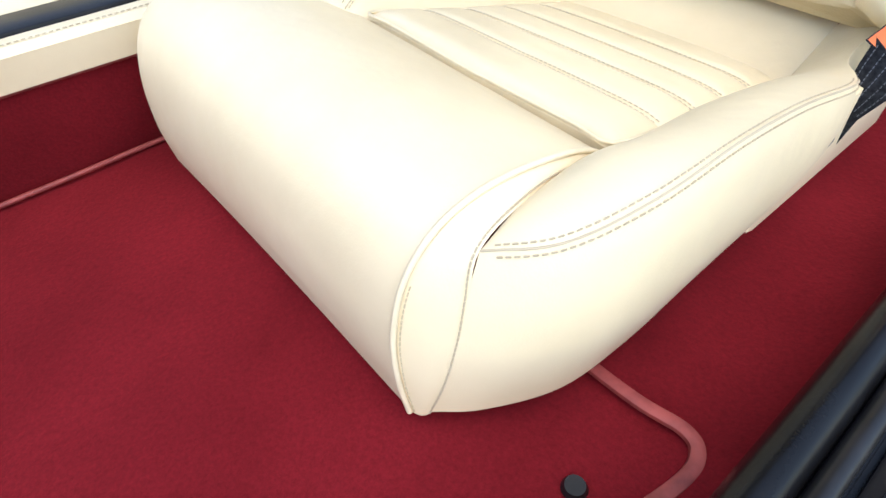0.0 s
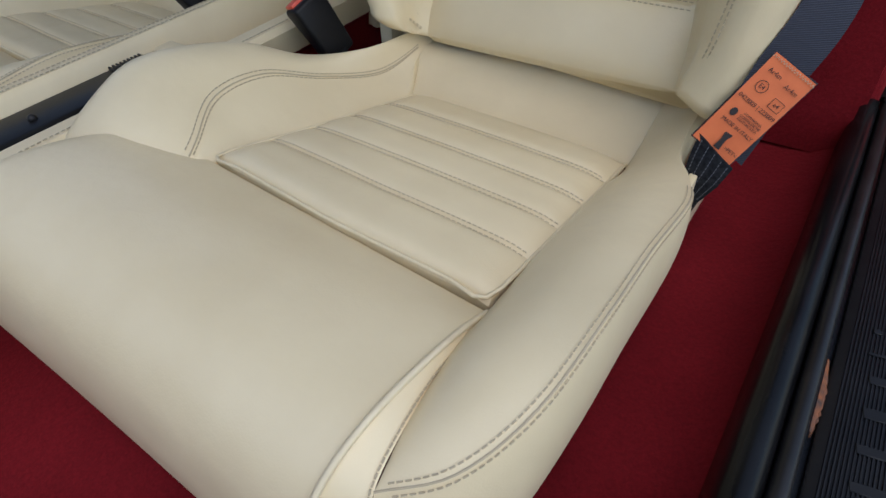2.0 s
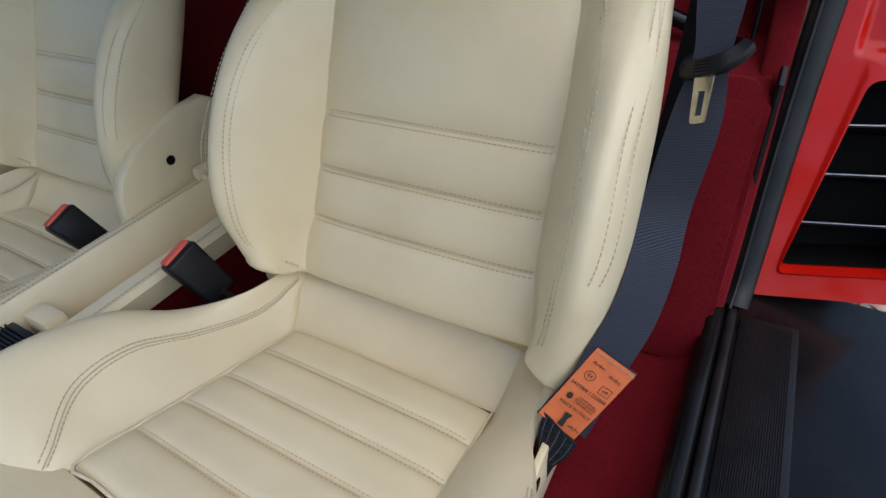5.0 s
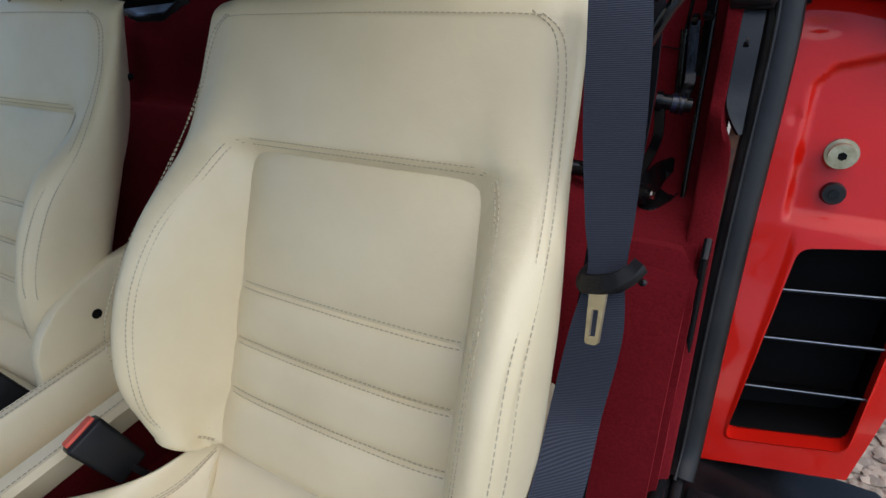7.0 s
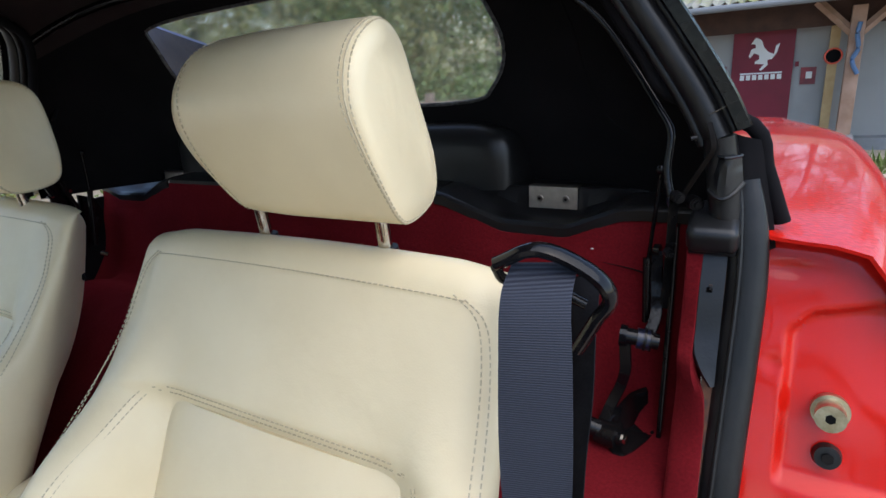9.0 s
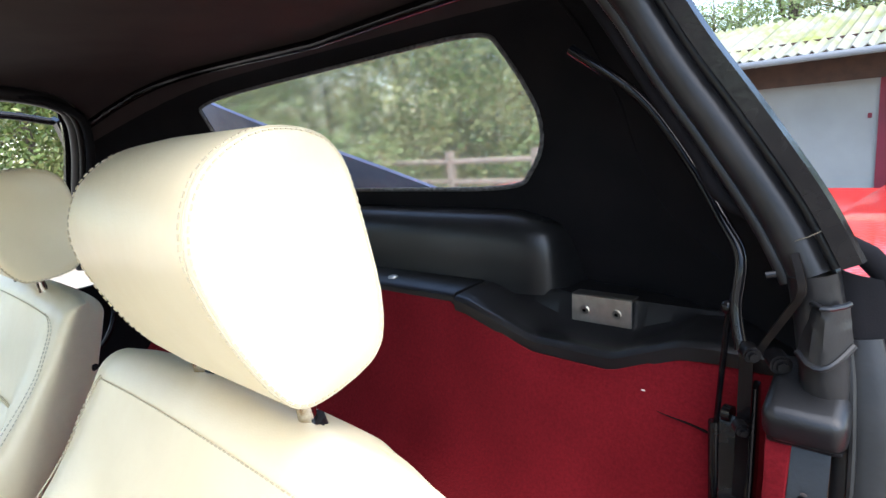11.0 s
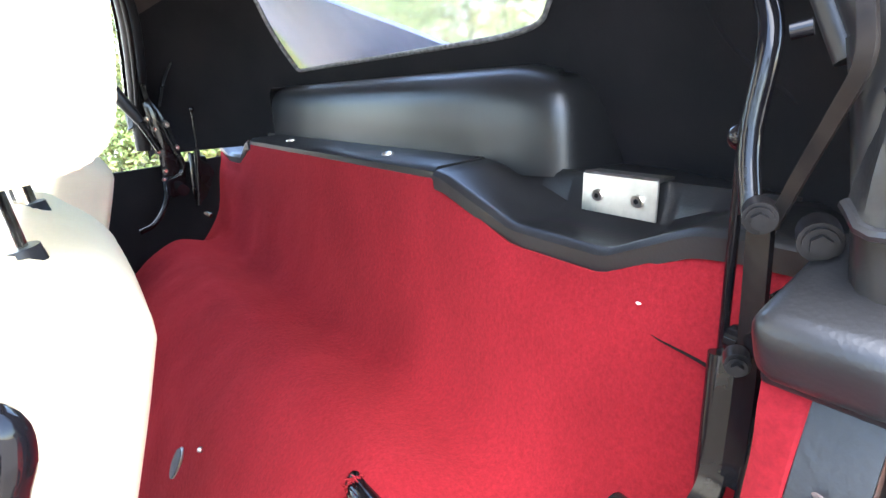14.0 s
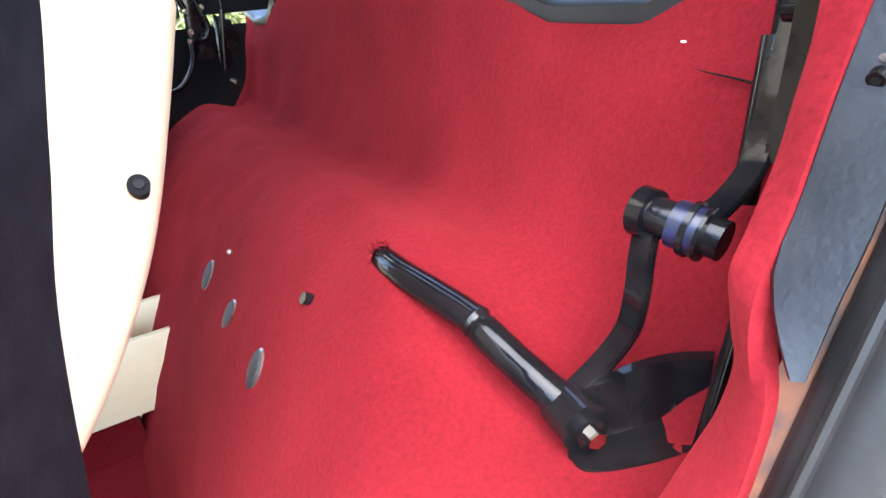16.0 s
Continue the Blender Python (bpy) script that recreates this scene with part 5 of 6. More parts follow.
# tongue
up_ = Vector((-0.085, 0.634, 0.767)).normalized()
across_ = Vector((0.89, -0.23, 0.387))
across_ = (across_ - up_ * across_.dot(up_)).normalized()
m = Matrix((across_, up_.cross(across_), up_)).transposed().to_4x4()
m.translation = (0.2885, 0.932, 0.422)
m = m @ Matrix.Diagonal((0.76, 1, 1, 1))
bm = sweep(spline([(-0.025, 0.010, 0.023), (-0.031, 0.004, 0.015), (-0.026, -0.002, 0.009), (-0.012, -0.005, 0.0075), (0.004, -0.006, 0.008), (0.019, -0.004, 0.011), (0.030, 0.002, 0.019), (0.035, 0.008, 0.028)], 5),
           [(-0.0085, -0.003), (-0.0065, -0.0052), (0.0065, -0.0052), (0.0085, -0.003), (0.0085, 0.003), (0.0065, 0.0052), (-0.0065, 0.0052), (-0.0085, 0.003)], up=(0, 1, 0))
bm.transform(m)
tg = part("tongue", bm, PLASTIC, belt, "black plastic tongue grip")
bm = bmesh.new()
for k in range(4):
    box(bm, (-0.004, -0.0112, 0.0035 + 0.0030 * k), (0.017, 0.0016, 0.0014))
bm.transform(m)
part("grip_ribs", bm, PLASTIC, tg)
bm = bmesh.new()
o = rounded([(-0.0115, 0.004), (0.0115, 0.004), (0.0086, -0.043), (-0.0086, -0.043)], [0.002, 0.002, 0.004, 0.004], 3)
i = rounded([(-0.0045, -0.014), (0.0045, -0.014), (0.0042, -0.036), (-0.0042, -0.036)], [0.0012] * 4, 3)
fo = [[bm.verts.new((x - 0.001, y, z)) for x, z in p] for p, y in ((o, -0.0075), (i, -0.0075), (i, -0.0050), (o, -0.0050))]
for a, b in ((0, 1), (1, 2), (2, 3), (3, 0)):
    for k in range(len(o)):
        bm.faces.new((fo[a][k], fo[a][(k + 1) % len(o)], fo[b][(k + 1) % len(o)], fo[b][k]))
bm.transform(m)
part("latch_blade", bm, BLADE, tg, "steel latch blade")

# orange label with its printing
A, B, C_, D = Vector((0.248, 0.7725, 0.2175)), Vector((0.287, 0.781, 0.195)), Vector((0.222, 0.757, 0.128)), Vector((0.258, 0.7195, 0.134))
D = Vector((0.256, 0.732, 0.118))
C_ = Vector((0.2205, 0.738, 0.139))
ex, ey = ((B - A) + (D - C_)).normalized(), ((A - C_) + (B - D)).normalized()
ez = ex.cross(ey).normalized()
ey = ez.cross(ex)
mid = (A + B + C_ + D) / 4
LW, LH = ((B - A).length + (D - C_).length) / 2, ((A - C_).length + (B - D).length) / 2
LM = Matrix((ex, ey, ez)).transposed().to_4x4()
LM.translation = mid + ez * 0.0035
rows = [[(LW * (j / 6 - 0.5), LH * (k / 12 - 0.5), 0.0012 * math.sin(3 * k / 12)) for j in range(7)] for k in range(13)]
bm = thicken(grid(rows), 0.0006)
bm.transform(LM)
label = part("label", bm, LABEL, belt, "orange sewn label with black print")
back_rows_ = [[(LW * 1.05 * (j / 6 - 0.5), LH * 1.03 * (k / 12 - 0.5), -0.0025) for j in range(7)] for k in range(13)]
bm = thicken(grid(back_rows_), 0.001)
bm.transform(LM)
part("webbing", bm, WEB, belt)
FRAYED = material("frayed_black_webbing", (0.010, 0.011, 0.014), 0.85, 0, (0.028, 0.030, 0.036), 260, spec=0.12, grain=0.8, grain_scale=500)
tail_rows = [[Vector(a).lerp(Vector(b), j / 6) + Vector((0, -0.0012 * math.sin(math.pi * j / 6), 0)) for j in range(7)] for a, b in
             (((0.2195, 0.735, 0.146), (0.2570, 0.728, 0.122)), ((0.217, 0.731, 0.124), (0.250, 0.724, 0.102)), ((0.2165, 0.727, 0.096), (0.2370, 0.722, 0.078)), ((0.2165, 0.728, 0.068), (0.2300, 0.725, 0.048)), ((0.215, 0.730, 0.035), (0.226, 0.728, 0.018)))]
tail = part("webbing_tail", thicken(grid(tail_rows), 0.002), FRAYED, belt, "dark sewn tail of the webbing")


def writing(text, size, u, v, turn=0.0):
    """Printed words laid on the label; u and v from its middle, in label widths and heights."""
    cu_ = bpy.data.curves.new("print", "FONT")
    cu_.body, cu_.size, cu_.align_x, cu_.align_y, cu_.extrude = text, size, "CENTER", "CENTER", 0.00008
    tmp = bpy.data.objects.new("print", cu_)
    me = bpy.data.meshes.new_from_object(tmp)
    bpy.data.objects.remove(tmp)
    me.transform(LM @ Matrix.Translation((u * LW, v * LH, 0.0022)) @ Matrix.Rotation(radians(turn), 4, "Z"))
    me.materials.append(INK)
    ob = new("print", me)
    ob.parent = label
    return ob


writing("Ar4m", 0.0058, -0.22, 0.36)
writing("Ar4m", 0.0058, 0.24, 0.33)
writing("E4", 0.0055, -0.22, 0.21)
writing("e4", 0.0055, 0.26, 0.16)
writing("0423009 | 223009", 0.0054, 0.0, 0.05)
writing("COMPAGNIA\nCOSTRUZIONE\nCINTURE S.P.A.", 0.0033, 0.14, -0.09)
writing("MADE IN ITALY", 0.0050, 0.04, -0.20)
writing(">PET<", 0.0050, 0.30, -0.40)
bm = bmesh.new()
ringpts = [(-0.22 * LW + 0.0052 * math.cos(a), 0.21 * LH + 0.0052 * math.sin(a), 0.0021) for a in [2 * math.pi * k / 24 for k in range(25)]]
bm = tube(ringpts, 0.0003, n=5)
bm.transform(LM)
part("print", bm, INK, label)
sq = [(0.26 * LW + a * 0.0055, 0.16 * LH + b * 0.0045, 0.0021) for a, b in ((-1, -1), (1, -1), (1, 1), (-1, 1), (-1, -1))]
bm = tube(sq, 0.0003, n=5)
bm.transform(LM)
part("print", bm, INK, label)
bm = slab(rounded([(-0.05 * LW, -0.45 * LH), (0.10 * LW, -0.45 * LH), (0.06 * LW, -0.34 * LH), (0.10 * LW, -0.27 * LH), (-0.08 * LW, -0.28 * LH), (-0.04 * LW, -0.36 * LH)], [0.0008] * 6, 2), "z", 0.0018, 0.0021)
bm.transform(LM)
part("print", bm, INK, label)
bm = ball(bmesh.new(), (-0.26 * LW, -0.10 * LH, 0.0019), 0.0032, (1, 1.2, 0.08))
bm.transform(LM)
part("print", bm, INK, label)
line = [Vector((LW * (-0.5 + k / 30), LH * (0.47 + 0.012 * (k % 2 * 2 - 1)), 0.0020)) for k in range(31)]
bm = tube(line, 0.0004, n=5)
bm.transform(LM)
part("stitching", bm, THREAD, label)
GREY_THREAD = material("grey_thread", (0.10, 0.11, 0.13), 0.8)
for j in (0.12, 0.32, 0.52, 0.72, 0.9):
    line = spline([Vector(r[0]).lerp(Vector(r[-1]), j) + Vector((0, -0.0032, 0.0008)) for r in tail_rows[:3]], 6)
    part("stitching", stitches(line, (0, 0, 0), 0.0024, 0.0014, 0.00035), GREY_THREAD, tail, "grey box stitching")


def buckle(at, turn):
    b = thing("belt_buckle", "black plastic belt buckle with red release button", "buckle", "belt buckles", at=at)
    b.rotation_euler = [radians(a) for a in turn]
    bm = box(bmesh.new(), (0, 0, -0.036), (0.030, 0.052, 0.085), bevel=0.006, segments=3)
    for v in bm.verts:
        k = (v.co.z + 0.08) / 0.09
        v.co.x *= 0.8 + 0.2 * k
        v.co.y *= 0.85 + 0.15 * k
    part("body", bm, PLASTIC, b)
    bm = box(bmesh.new(), (-0.003, 0, 0.0075), (0.017, 0.042, 0.006), bevel=0.002)
    part("button", bm, BUTTON, b, "red release button")
    bm = sweep([(0, 0, -0.07), (0, 0.005, -0.12), (0.01, 0.01, -0.17)], [(-0.004, -0.015), (0.004, -0.015), (0.004, 0.015), (-0.004, 0.015)], up=(1, 0, 0))
    part("stalk", bm, PLASTIC, b)
    return b


one = buckle((-0.284, 0.722, 0.193), (18, -16, -8))
copy_thing(one, pose(-0.545, 0.715, 0.190, 20, -18, -4))

# bulkhead fittings
def speaker(x, y, z):
    s = thing("grommet", "grey oval grommet in the red carpeted bulkhead", "grommet", "bulkhead grommets", at=(x, y, z))
    s.rotation_euler = (radians(60), 0, 0)
    bm = ball(bmesh.new(), (0, 0, 0), 0.017, (0.75, 1.2, 0.2))
    part("rim", bm, STEEL, s, "thin silver rim")
    part("cap", ball(bmesh.new(), (0, 0, 0.0022), 0.0152, (0.76, 1.22, 0.2)), material("grey_cap", (0.022, 0.022, 0.025), 0.6, 0, (0.05, 0.05, 0.05), 300), s, "grey mesh cap")
    return s
for x in (-0.232, -0.111, -0.002):
    speaker(x, 1.136, 0.302)
bm = rod(bmesh.new(), (0.020, 1.193, 0.360), (0.020, 1.184, 0.366), 0.0055)
tagged(mesh_object("hook", bm, BLACKPAINT), "small dark metal hook in red carpet", "hook")
frays = bmesh.new()
rnd = random.Random(3)
for k in range(60):
    a = rnd.random() * 6.28
    p = Vector((0.056, 1.246, 0.3955)) + Vector((0.0, math.cos(a) * 0.012, math.sin(a) * 0.013))
    q = p + Vector((rnd.gauss(0.004, 0.004), rnd.gauss(-0.003, 0.003), rnd.gauss(0.002, 0.004)))
    rod(frays, p, q, 0.0012, 0.0004, sides=4)
tagged(mesh_object("frayed_carpet", frays, CARPET), "frayed red carpet tufts round the pipe hole", "carpet fray")
tear = [(0.205, 1.4095, 0.5285), (0.215, 1.4085, 0.527), (0.24, 1.408, 0.524), (0.262, 1.406, 0.520)]
bm = sweep(spline(tear, 5), [(-0.0017, -0.0006), (0.0017, -0.0006), (0.0017, 0.0006), (-0.0017, 0.0006)], up=(0, 0, 1), radii=[0.15 + 0.85 * k / 15 for k in range(16)])
tagged(mesh_object("carpet_slit", bm, HOLE), "dark slit torn in the red carpet", "carpet slit")
bm = ball(bmesh.new(), (-0.16, 1.158, 0.352), 0.003)
tagged(mesh_object("carpet_pin", bm, STEEL), "tiny silver pin in red carpet", "pin")
bm = ball(bmesh.new(), (0.188, 1.4185, 0.543), 0.0011, (2, 1, 0.8))
tagged(mesh_object("lint", bm, material("white_lint", (0.7, 0.68, 0.62), 0.9)), "white lint speck on red carpet", "lint")


def linkage(sign):
    def f(x, y, z):
        return (x, y, z) if sign > 0 else (2 * CX - x + 0.03, y - 0.02, z)
    t = thing("roof_linkage", "glossy black folding roof linkage with bolts and gas strut", "linkage", "roof linkages")
    pipe = spline([f(0.034, 1.262, 0.392), f(0.056, 1.246, 0.396), f(0.095, 1.244, 0.397), f(0.135, 1.249, 0.395), f(0.172, 1.255, 0.391), f(0.184, 1.256, 0.387), f(0.215, 1.262, 0.374), f(0.246, 1.270, 0.361)], 5)
    rr = [1.0 + 0.05 * noise.noise((k * 0.6, 4, 2)) - (0.14 if 22 <= k <= 23 else 0.0) for k in range(len(pipe))]
    part("pipe", sweep(pipe, circle(0.0112, 16), radii=rr), BLACKPAINT, t, "taped glossy black pipe")
    ridge = [p + Vector((0, -0.004, 0.0102)) for p in pipe[2:22]]
    part("tape_edge", tube(ridge, 0.0009, n=6), BLACKPAINT, t)
    pv = part("pivot", rod(bmesh.new(), f(0.238, 1.272, 0.359), f(0.262, 1.268, 0.359), 0.0155, sides=24), BLACKPAINT, t)
    part("bolt", rod(bmesh.new(), f(0.260, 1.268, 0.359), f(0.268, 1.267, 0.359), 0.0095, sides=20), BLACKPAINT, t)
    part("bolt_head", rod(bmesh.new(), f(0.267, 1.267, 0.359), f(0.273, 1.266, 0.359), 0.0055, sides=6), CHROME, pv, "worn steel bolt head")
    arm = spline([f(0.2425, 1.276, 0.368), f(0.248, 1.296, 0.386), f(0.2565, 1.303, 0.408), f(0.262, 1.302, 0.432), f(0.2615, 1.304, 0.450), f(0.2585, 1.311, 0.470)], 6)
    part("arm", sweep(arm, [(-0.0035, -0.006), (-0.002, -0.0068), (0.002, -0.0068), (0.0035, -0.006), (0.0035, 0.006), (0.002, 0.0068), (-0.002, 0.0068), (-0.0035, 0.006)], up=(1, 0, 0)), BLACKPAINT, t)
    part("ear", rod(bmesh.new(), f(0.2535, 1.3105, 0.475), f(0.2615, 1.311, 0.4745), 0.0135, 0.0130, sides=24), BLACKPAINT, t)
    jn = part("joint", rod(bmesh.new(), f(0.258, 1.311, 0.475), f(0.296, 1.319, 0.469), 0.0100, sides=24), BLACKPAINT, t)
    part("collar", rod(bmesh.new(), f(0.272, 1.314, 0.4725), f(0.279, 1.3155, 0.4715), 0.0122, sides=24), material("blue_grease", (0.006, 0.006, 0.009), 0.28, 0, (0.008, 0.013, 0.045), 190), t, "black collar smeared with blue grease")
    for x0, x1, r in ((0.279, 0.282, 0.0142), (0.282, 0.286, 0.0125), (0.286, 0.288, 0.0138)):
        part("washer", rod(bmesh.new(), f(x0, 1.3155 + (x0 - 0.279) * 0.22, 0.4715 - (x0 - 0.279) * 0.16), f(x1, 1.3155 + (x1 - 0.279) * 0.22, 0.4715 - (x1 - 0.279) * 0.16), r, sides=24), bpy.data.materials["blue_grease"] if r == 0.0125 else BLACKPAINT, jn)
    part("nut", rod(bmesh.new(), f(0.288, 1.3175, 0.470), f(0.294, 1.3190, 0.469), 0.0075, sides=6), BLACKPAINT, t)
    part("socket", rod(bmesh.new(), f(0.293, 1.3188, 0.4692), f(0.2945, 1.3191, 0.4690), 0.0032, sides=12), HOLE, t)
    edge = spline([f(0.248, 1.268, 0.370), f(0.255, 1.283, 0.377), f(0.262, 1.306, 0.382), f(0.268, 1.331, 0.380), f(0.282, 1.346, 0.382)], 5)
    wall = spline([f(0.250, 1.266, 0.346), f(0.258, 1.282, 0.346), f(0.265, 1.304, 0.347), f(0.271, 1.328, 0.348), f(0.283, 1.344, 0.349)], 5)
    rim = spline([f(0.258, 1.258, 0.3425), f(0.272, 1.259, 0.343), f(0.284, 1.279, 0.343), f(0.293, 1.300, 0.344), f(0.297, 1.312, 0.345)], 5)
    rows = [[p + Vector((-0.004, 0.006, 0.001)), p, p.lerp(q, 0.35), p.lerp(q, 0.8) + Vector((0.001, 0, 0)), q + Vector((0.003, -0.002, -0.001)), q.lerp(w, 0.5) + Vector((0, 0, -0.001)), w, w + Vector((0.001, -0.001, -0.004))] for p, q, w in zip(edge, wall, rim)]
    part("foot", thicken(grid(rows), 0.0022), BLACKPAINT, t, "pressed glossy black foot bracket")
    part("side_plate", slab([f(0, y, z)[1:] for y, z in ((1.300, 0.328), (1.318, 0.325), (1.345, 0.42), (1.372, 0.52), (1.378, 0.60), (1.362, 0.60), (1.350, 0.52), (1.325, 0.43))], "x", f(0.303, 0, 0)[0] - 0.003, f(0.303, 0, 0)[0] + 0.003, 0.001), BLACKPAINT, t)
    link = spline([f(0.284, 1.319, 0.476), f(0.287, 1.330, 0.484), f(0.288, 1.343, 0.494), f(0.2865, 1.352, 0.506), f(0.284, 1.362, 0.530), f(0.281, 1.376, 0.563)], 6)
    part("link", sweep(link, [(-0.0025, -0.0062), (-0.001, -0.007), (0.001, -0.007), (0.0025, -0.0062), (0.0025, 0.0062), (0.001, 0.007), (-0.001, 0.007), (-0.0025, 0.0062)], up=(1, 0, 0)), BLACKPAINT, t)
    part("link_end", rod(bmesh.new(), f(0.2775, 1.376, 0.565), f(0.2845, 1.375, 0.565), 0.0075, sides=20), BLACKPAINT, t)
    upper = spline([f(0.296, 1.350, 0.50), f(0.298, 1.352, 0.55), f(0.300, 1.350, 0.60), f(0.302, 1.346, 0.645)], 5)
    part("link", sweep(upper, [(-0.002, -0.005), (0.002, -0.005), (0.002, 0.005), (-0.002, 0.005)], up=(1, 0, 0)), BLACKPAINT, t)
    part("strut", tube([f(0.274, 1.366, 0.470), f(0.270, 1.380, 0.552)], 0.0068, n=14), BLACKPAINT, t, "black gas strut")
    part("strut_rod", tube([f(0.270, 1.380, 0.550), f(0.285, 1.360, 0.668)], 0.0026), BLACKPAINT, t, "thin strut rod")
    part("ball_joint", ball(bmesh.new(), f(0.285, 1.359, 0.669), 0.0062), BLACKPAINT, t)
    for p, q, r in (((0.303, 1.342, 0.643), (0.309, 1.331, 0.643), 0.0064), ((0.319, 1.356, 0.634), (0.326, 1.342, 0.634), 0.0078), ((0.297, 1.344, 0.575), (0.302, 1.336, 0.575), 0.0055)):
        b = part("bolt", rod(bmesh.new(), f(*p), f(*q), r), GREASY, t)
        part("washer", rod(bmesh.new(), f(q[0] - 0.001, q[1] + 0.002, q[2]), f(q[0] + 0.001, q[1] - 0.002, q[2]), r * 0.78, sides=20), GREASY, b)
        part("bolt_head", rod(bmesh.new(), f(*q), f(q[0] + 0.0025, q[1] - 0.0048, q[2]), r * 0.52, sides=6), GREASY, b)
    rod1 = spline([f(0.298, 1.345, 0.640), f(0.292, 1.352, 0.67), f(0.293, 1.360, 0.71), f(0.278, 1.372, 0.735), f(0.245, 1.395, 0.780), f(0.20, 1.40, 0.84), f(0.14, 1.39, 0.89)], 6)
    part("stay", sweep(rod1, circle(0.0048, 10)), BLACKPAINT, t, "bent black stay rod")
    bracket = spline([f(0.309, 1.341, 0.638), f(0.319, 1.335, 0.658), f(0.332, 1.327, 0.682), f(0.340, 1.322, 0.698), f(0.339, 1.324, 0.710), f(0.334, 1.330, 0.724)], 6)
    part("bracket", sweep(bracket, [(-0.0018, -0.0024), (0.0, -0.0028), (0.0018, -0.0024), (0.0018, 0.0024), (0.0, 0.0028), (-0.0018, 0.0024)], up=(1, 0, 0)), WORN, t)
    part("grease", ball(bmesh.new(), f(0.296, 1.362, 0.632), 0.006, (0.8, 0.8, 1.4)), bpy.data.materials["blue_grease"], t, "blue grease smear")
    return t


linkage(1)
left_link = thing("roof_linkage", "glossy black folding roof linkage with levers, bolts and strut", "linkage", "roof linkages")
bm = rod(bmesh.new(), (-0.95, 1.262, 0.664), (-0.95, 1.222, 0.738), 0.010, 0.0145)
part("lever_grip", bm, RUBBER, left_link, "ribbed black lever grip")
part("lever", rod(bmesh.new(), (-0.95, 1.285, 0.60), (-0.95, 1.258, 0.670), 0.007), BLACKPAINT, left_link)
part("plate", slab([(1.276, 0.700), (1.290, 0.712), (1.318, 0.655), (1.326, 0.590), (1.330, 0.550), (1.322, 0.500), (1.290, 0.490), (1.276, 0.520), (1.284, 0.60), (1.280, 0.66)], "x", -0.972, -0.966, 0.002), BLACKPAINT, left_link)
part("arm", sweep(spline([(-0.962, 1.30, 0.66), (-0.962, 1.312, 0.61), (-0.962, 1.326, 0.565), (-0.962, 1.316, 0.540), (-0.962, 1.285, 0.530), (-0.955, 1.278, 0.50), (-0.945, 1.262, 0.472), (-0.93, 1.235, 0.447), (-0.925, 1.205, 0.438)], 5), circle(0.0062, 10), up=(1, 0, 0)), BLACKPAINT, left_link, "curved black arm")
for y, z, r in ((1.283, 0.597, 0.0065), (1.288, 0.554, 0.0065), (1.281, 0.536, 0.005), (1.287, 0.645, 0.0055), (1.312, 0.652, 0.007), (1.322, 0.600, 0.0065), (1.276, 0.668, 0.0055)):
    b = part("bolt", rod(bmesh.new(), (-0.968, y, z), (-0.956, y - 0.001, z), r, sides=16), BLACKPAINT, left_link)
    part("bolt_head", rod(bmesh.new(), (-0.957, y, z), (-0.953, y, z), r * 0.62, sides=6), CHROME, b, "worn steel bolt head")
part("pivot", rod(bmesh.new(), (-0.966, 1.313, 0.507), (-0.944, 1.312, 0.507), 0.0125, sides=20), BLACKPAINT, left_link)
part("strut", tube([(-0.95, 1.338, 0.468), (-0.95, 1.360, 0.592)], 0.0062, n=14), BLACKPAINT, left_link, "black gas strut")
part("strut_rod", tube([(-0.95, 1.360, 0.59), (-0.95, 1.366, 0.675)], 0.0026), BLACKPAINT, left_link, "thin strut rod")
part("ball_joint", ball(bmesh.new(), (-0.95, 1.367, 0.678), 0.006), BLACKPAINT, left_link)
part("bolt", rod(bmesh.new(), (-0.955, 1.348, 0.445), (-0.945, 1.357, 0.438), 0.006, sides=12), CHROME, left_link)
part("side_plate", slab([(1.345, 0.585), (1.380, 0.570), (1.392, 0.530), (1.365, 0.478), (1.338, 0.458), (1.335, 0.50)], "x", -0.985, -0.978, 0.002), BLACKPAINT, left_link)
part("upright", sweep(spline([(-0.982, 1.287, 0.69), (-0.982, 1.283, 0.79), (-0.978, 1.277, 0.87), (-0.96, 1.262, 0.925)], 5), [(-0.005, -0.015), (0.005, -0.015), (0.005, 0.015), (-0.005, 0.015)], up=(1, 0, 0)), BLACKPAINT, left_link)
part("stay", sweep(spline([(-0.966, 1.305, 0.69), (-0.97, 1.331, 0.751), (-0.97, 1.371, 0.807), (-0.965, 1.408, 0.868), (-0.955, 1.424, 0.91), (-0.94, 1.428, 0.93)], 5), [(-0.003, -0.010), (0.003, -0.010), (0.003, 0.010), (-0.003, 0.010)], up=(1, 0, 0)), BLACKPAINT, left_link, "bent black stay bar")
part("cross_bar", tube(spline([(-0.98, 1.12, 0.948), (-0.975, 1.20, 0.936), (-0.972, 1.268, 0.920), (-0.965, 1.312, 0.933), (-0.955, 1.37, 0.944), (-0.94, 1.42, 0.944)], 5), 0.0075), BLACKPAINT, left_link)


# ---- outside ----
def ground_z(x, y):
    return -0.45 - 0.05 * y


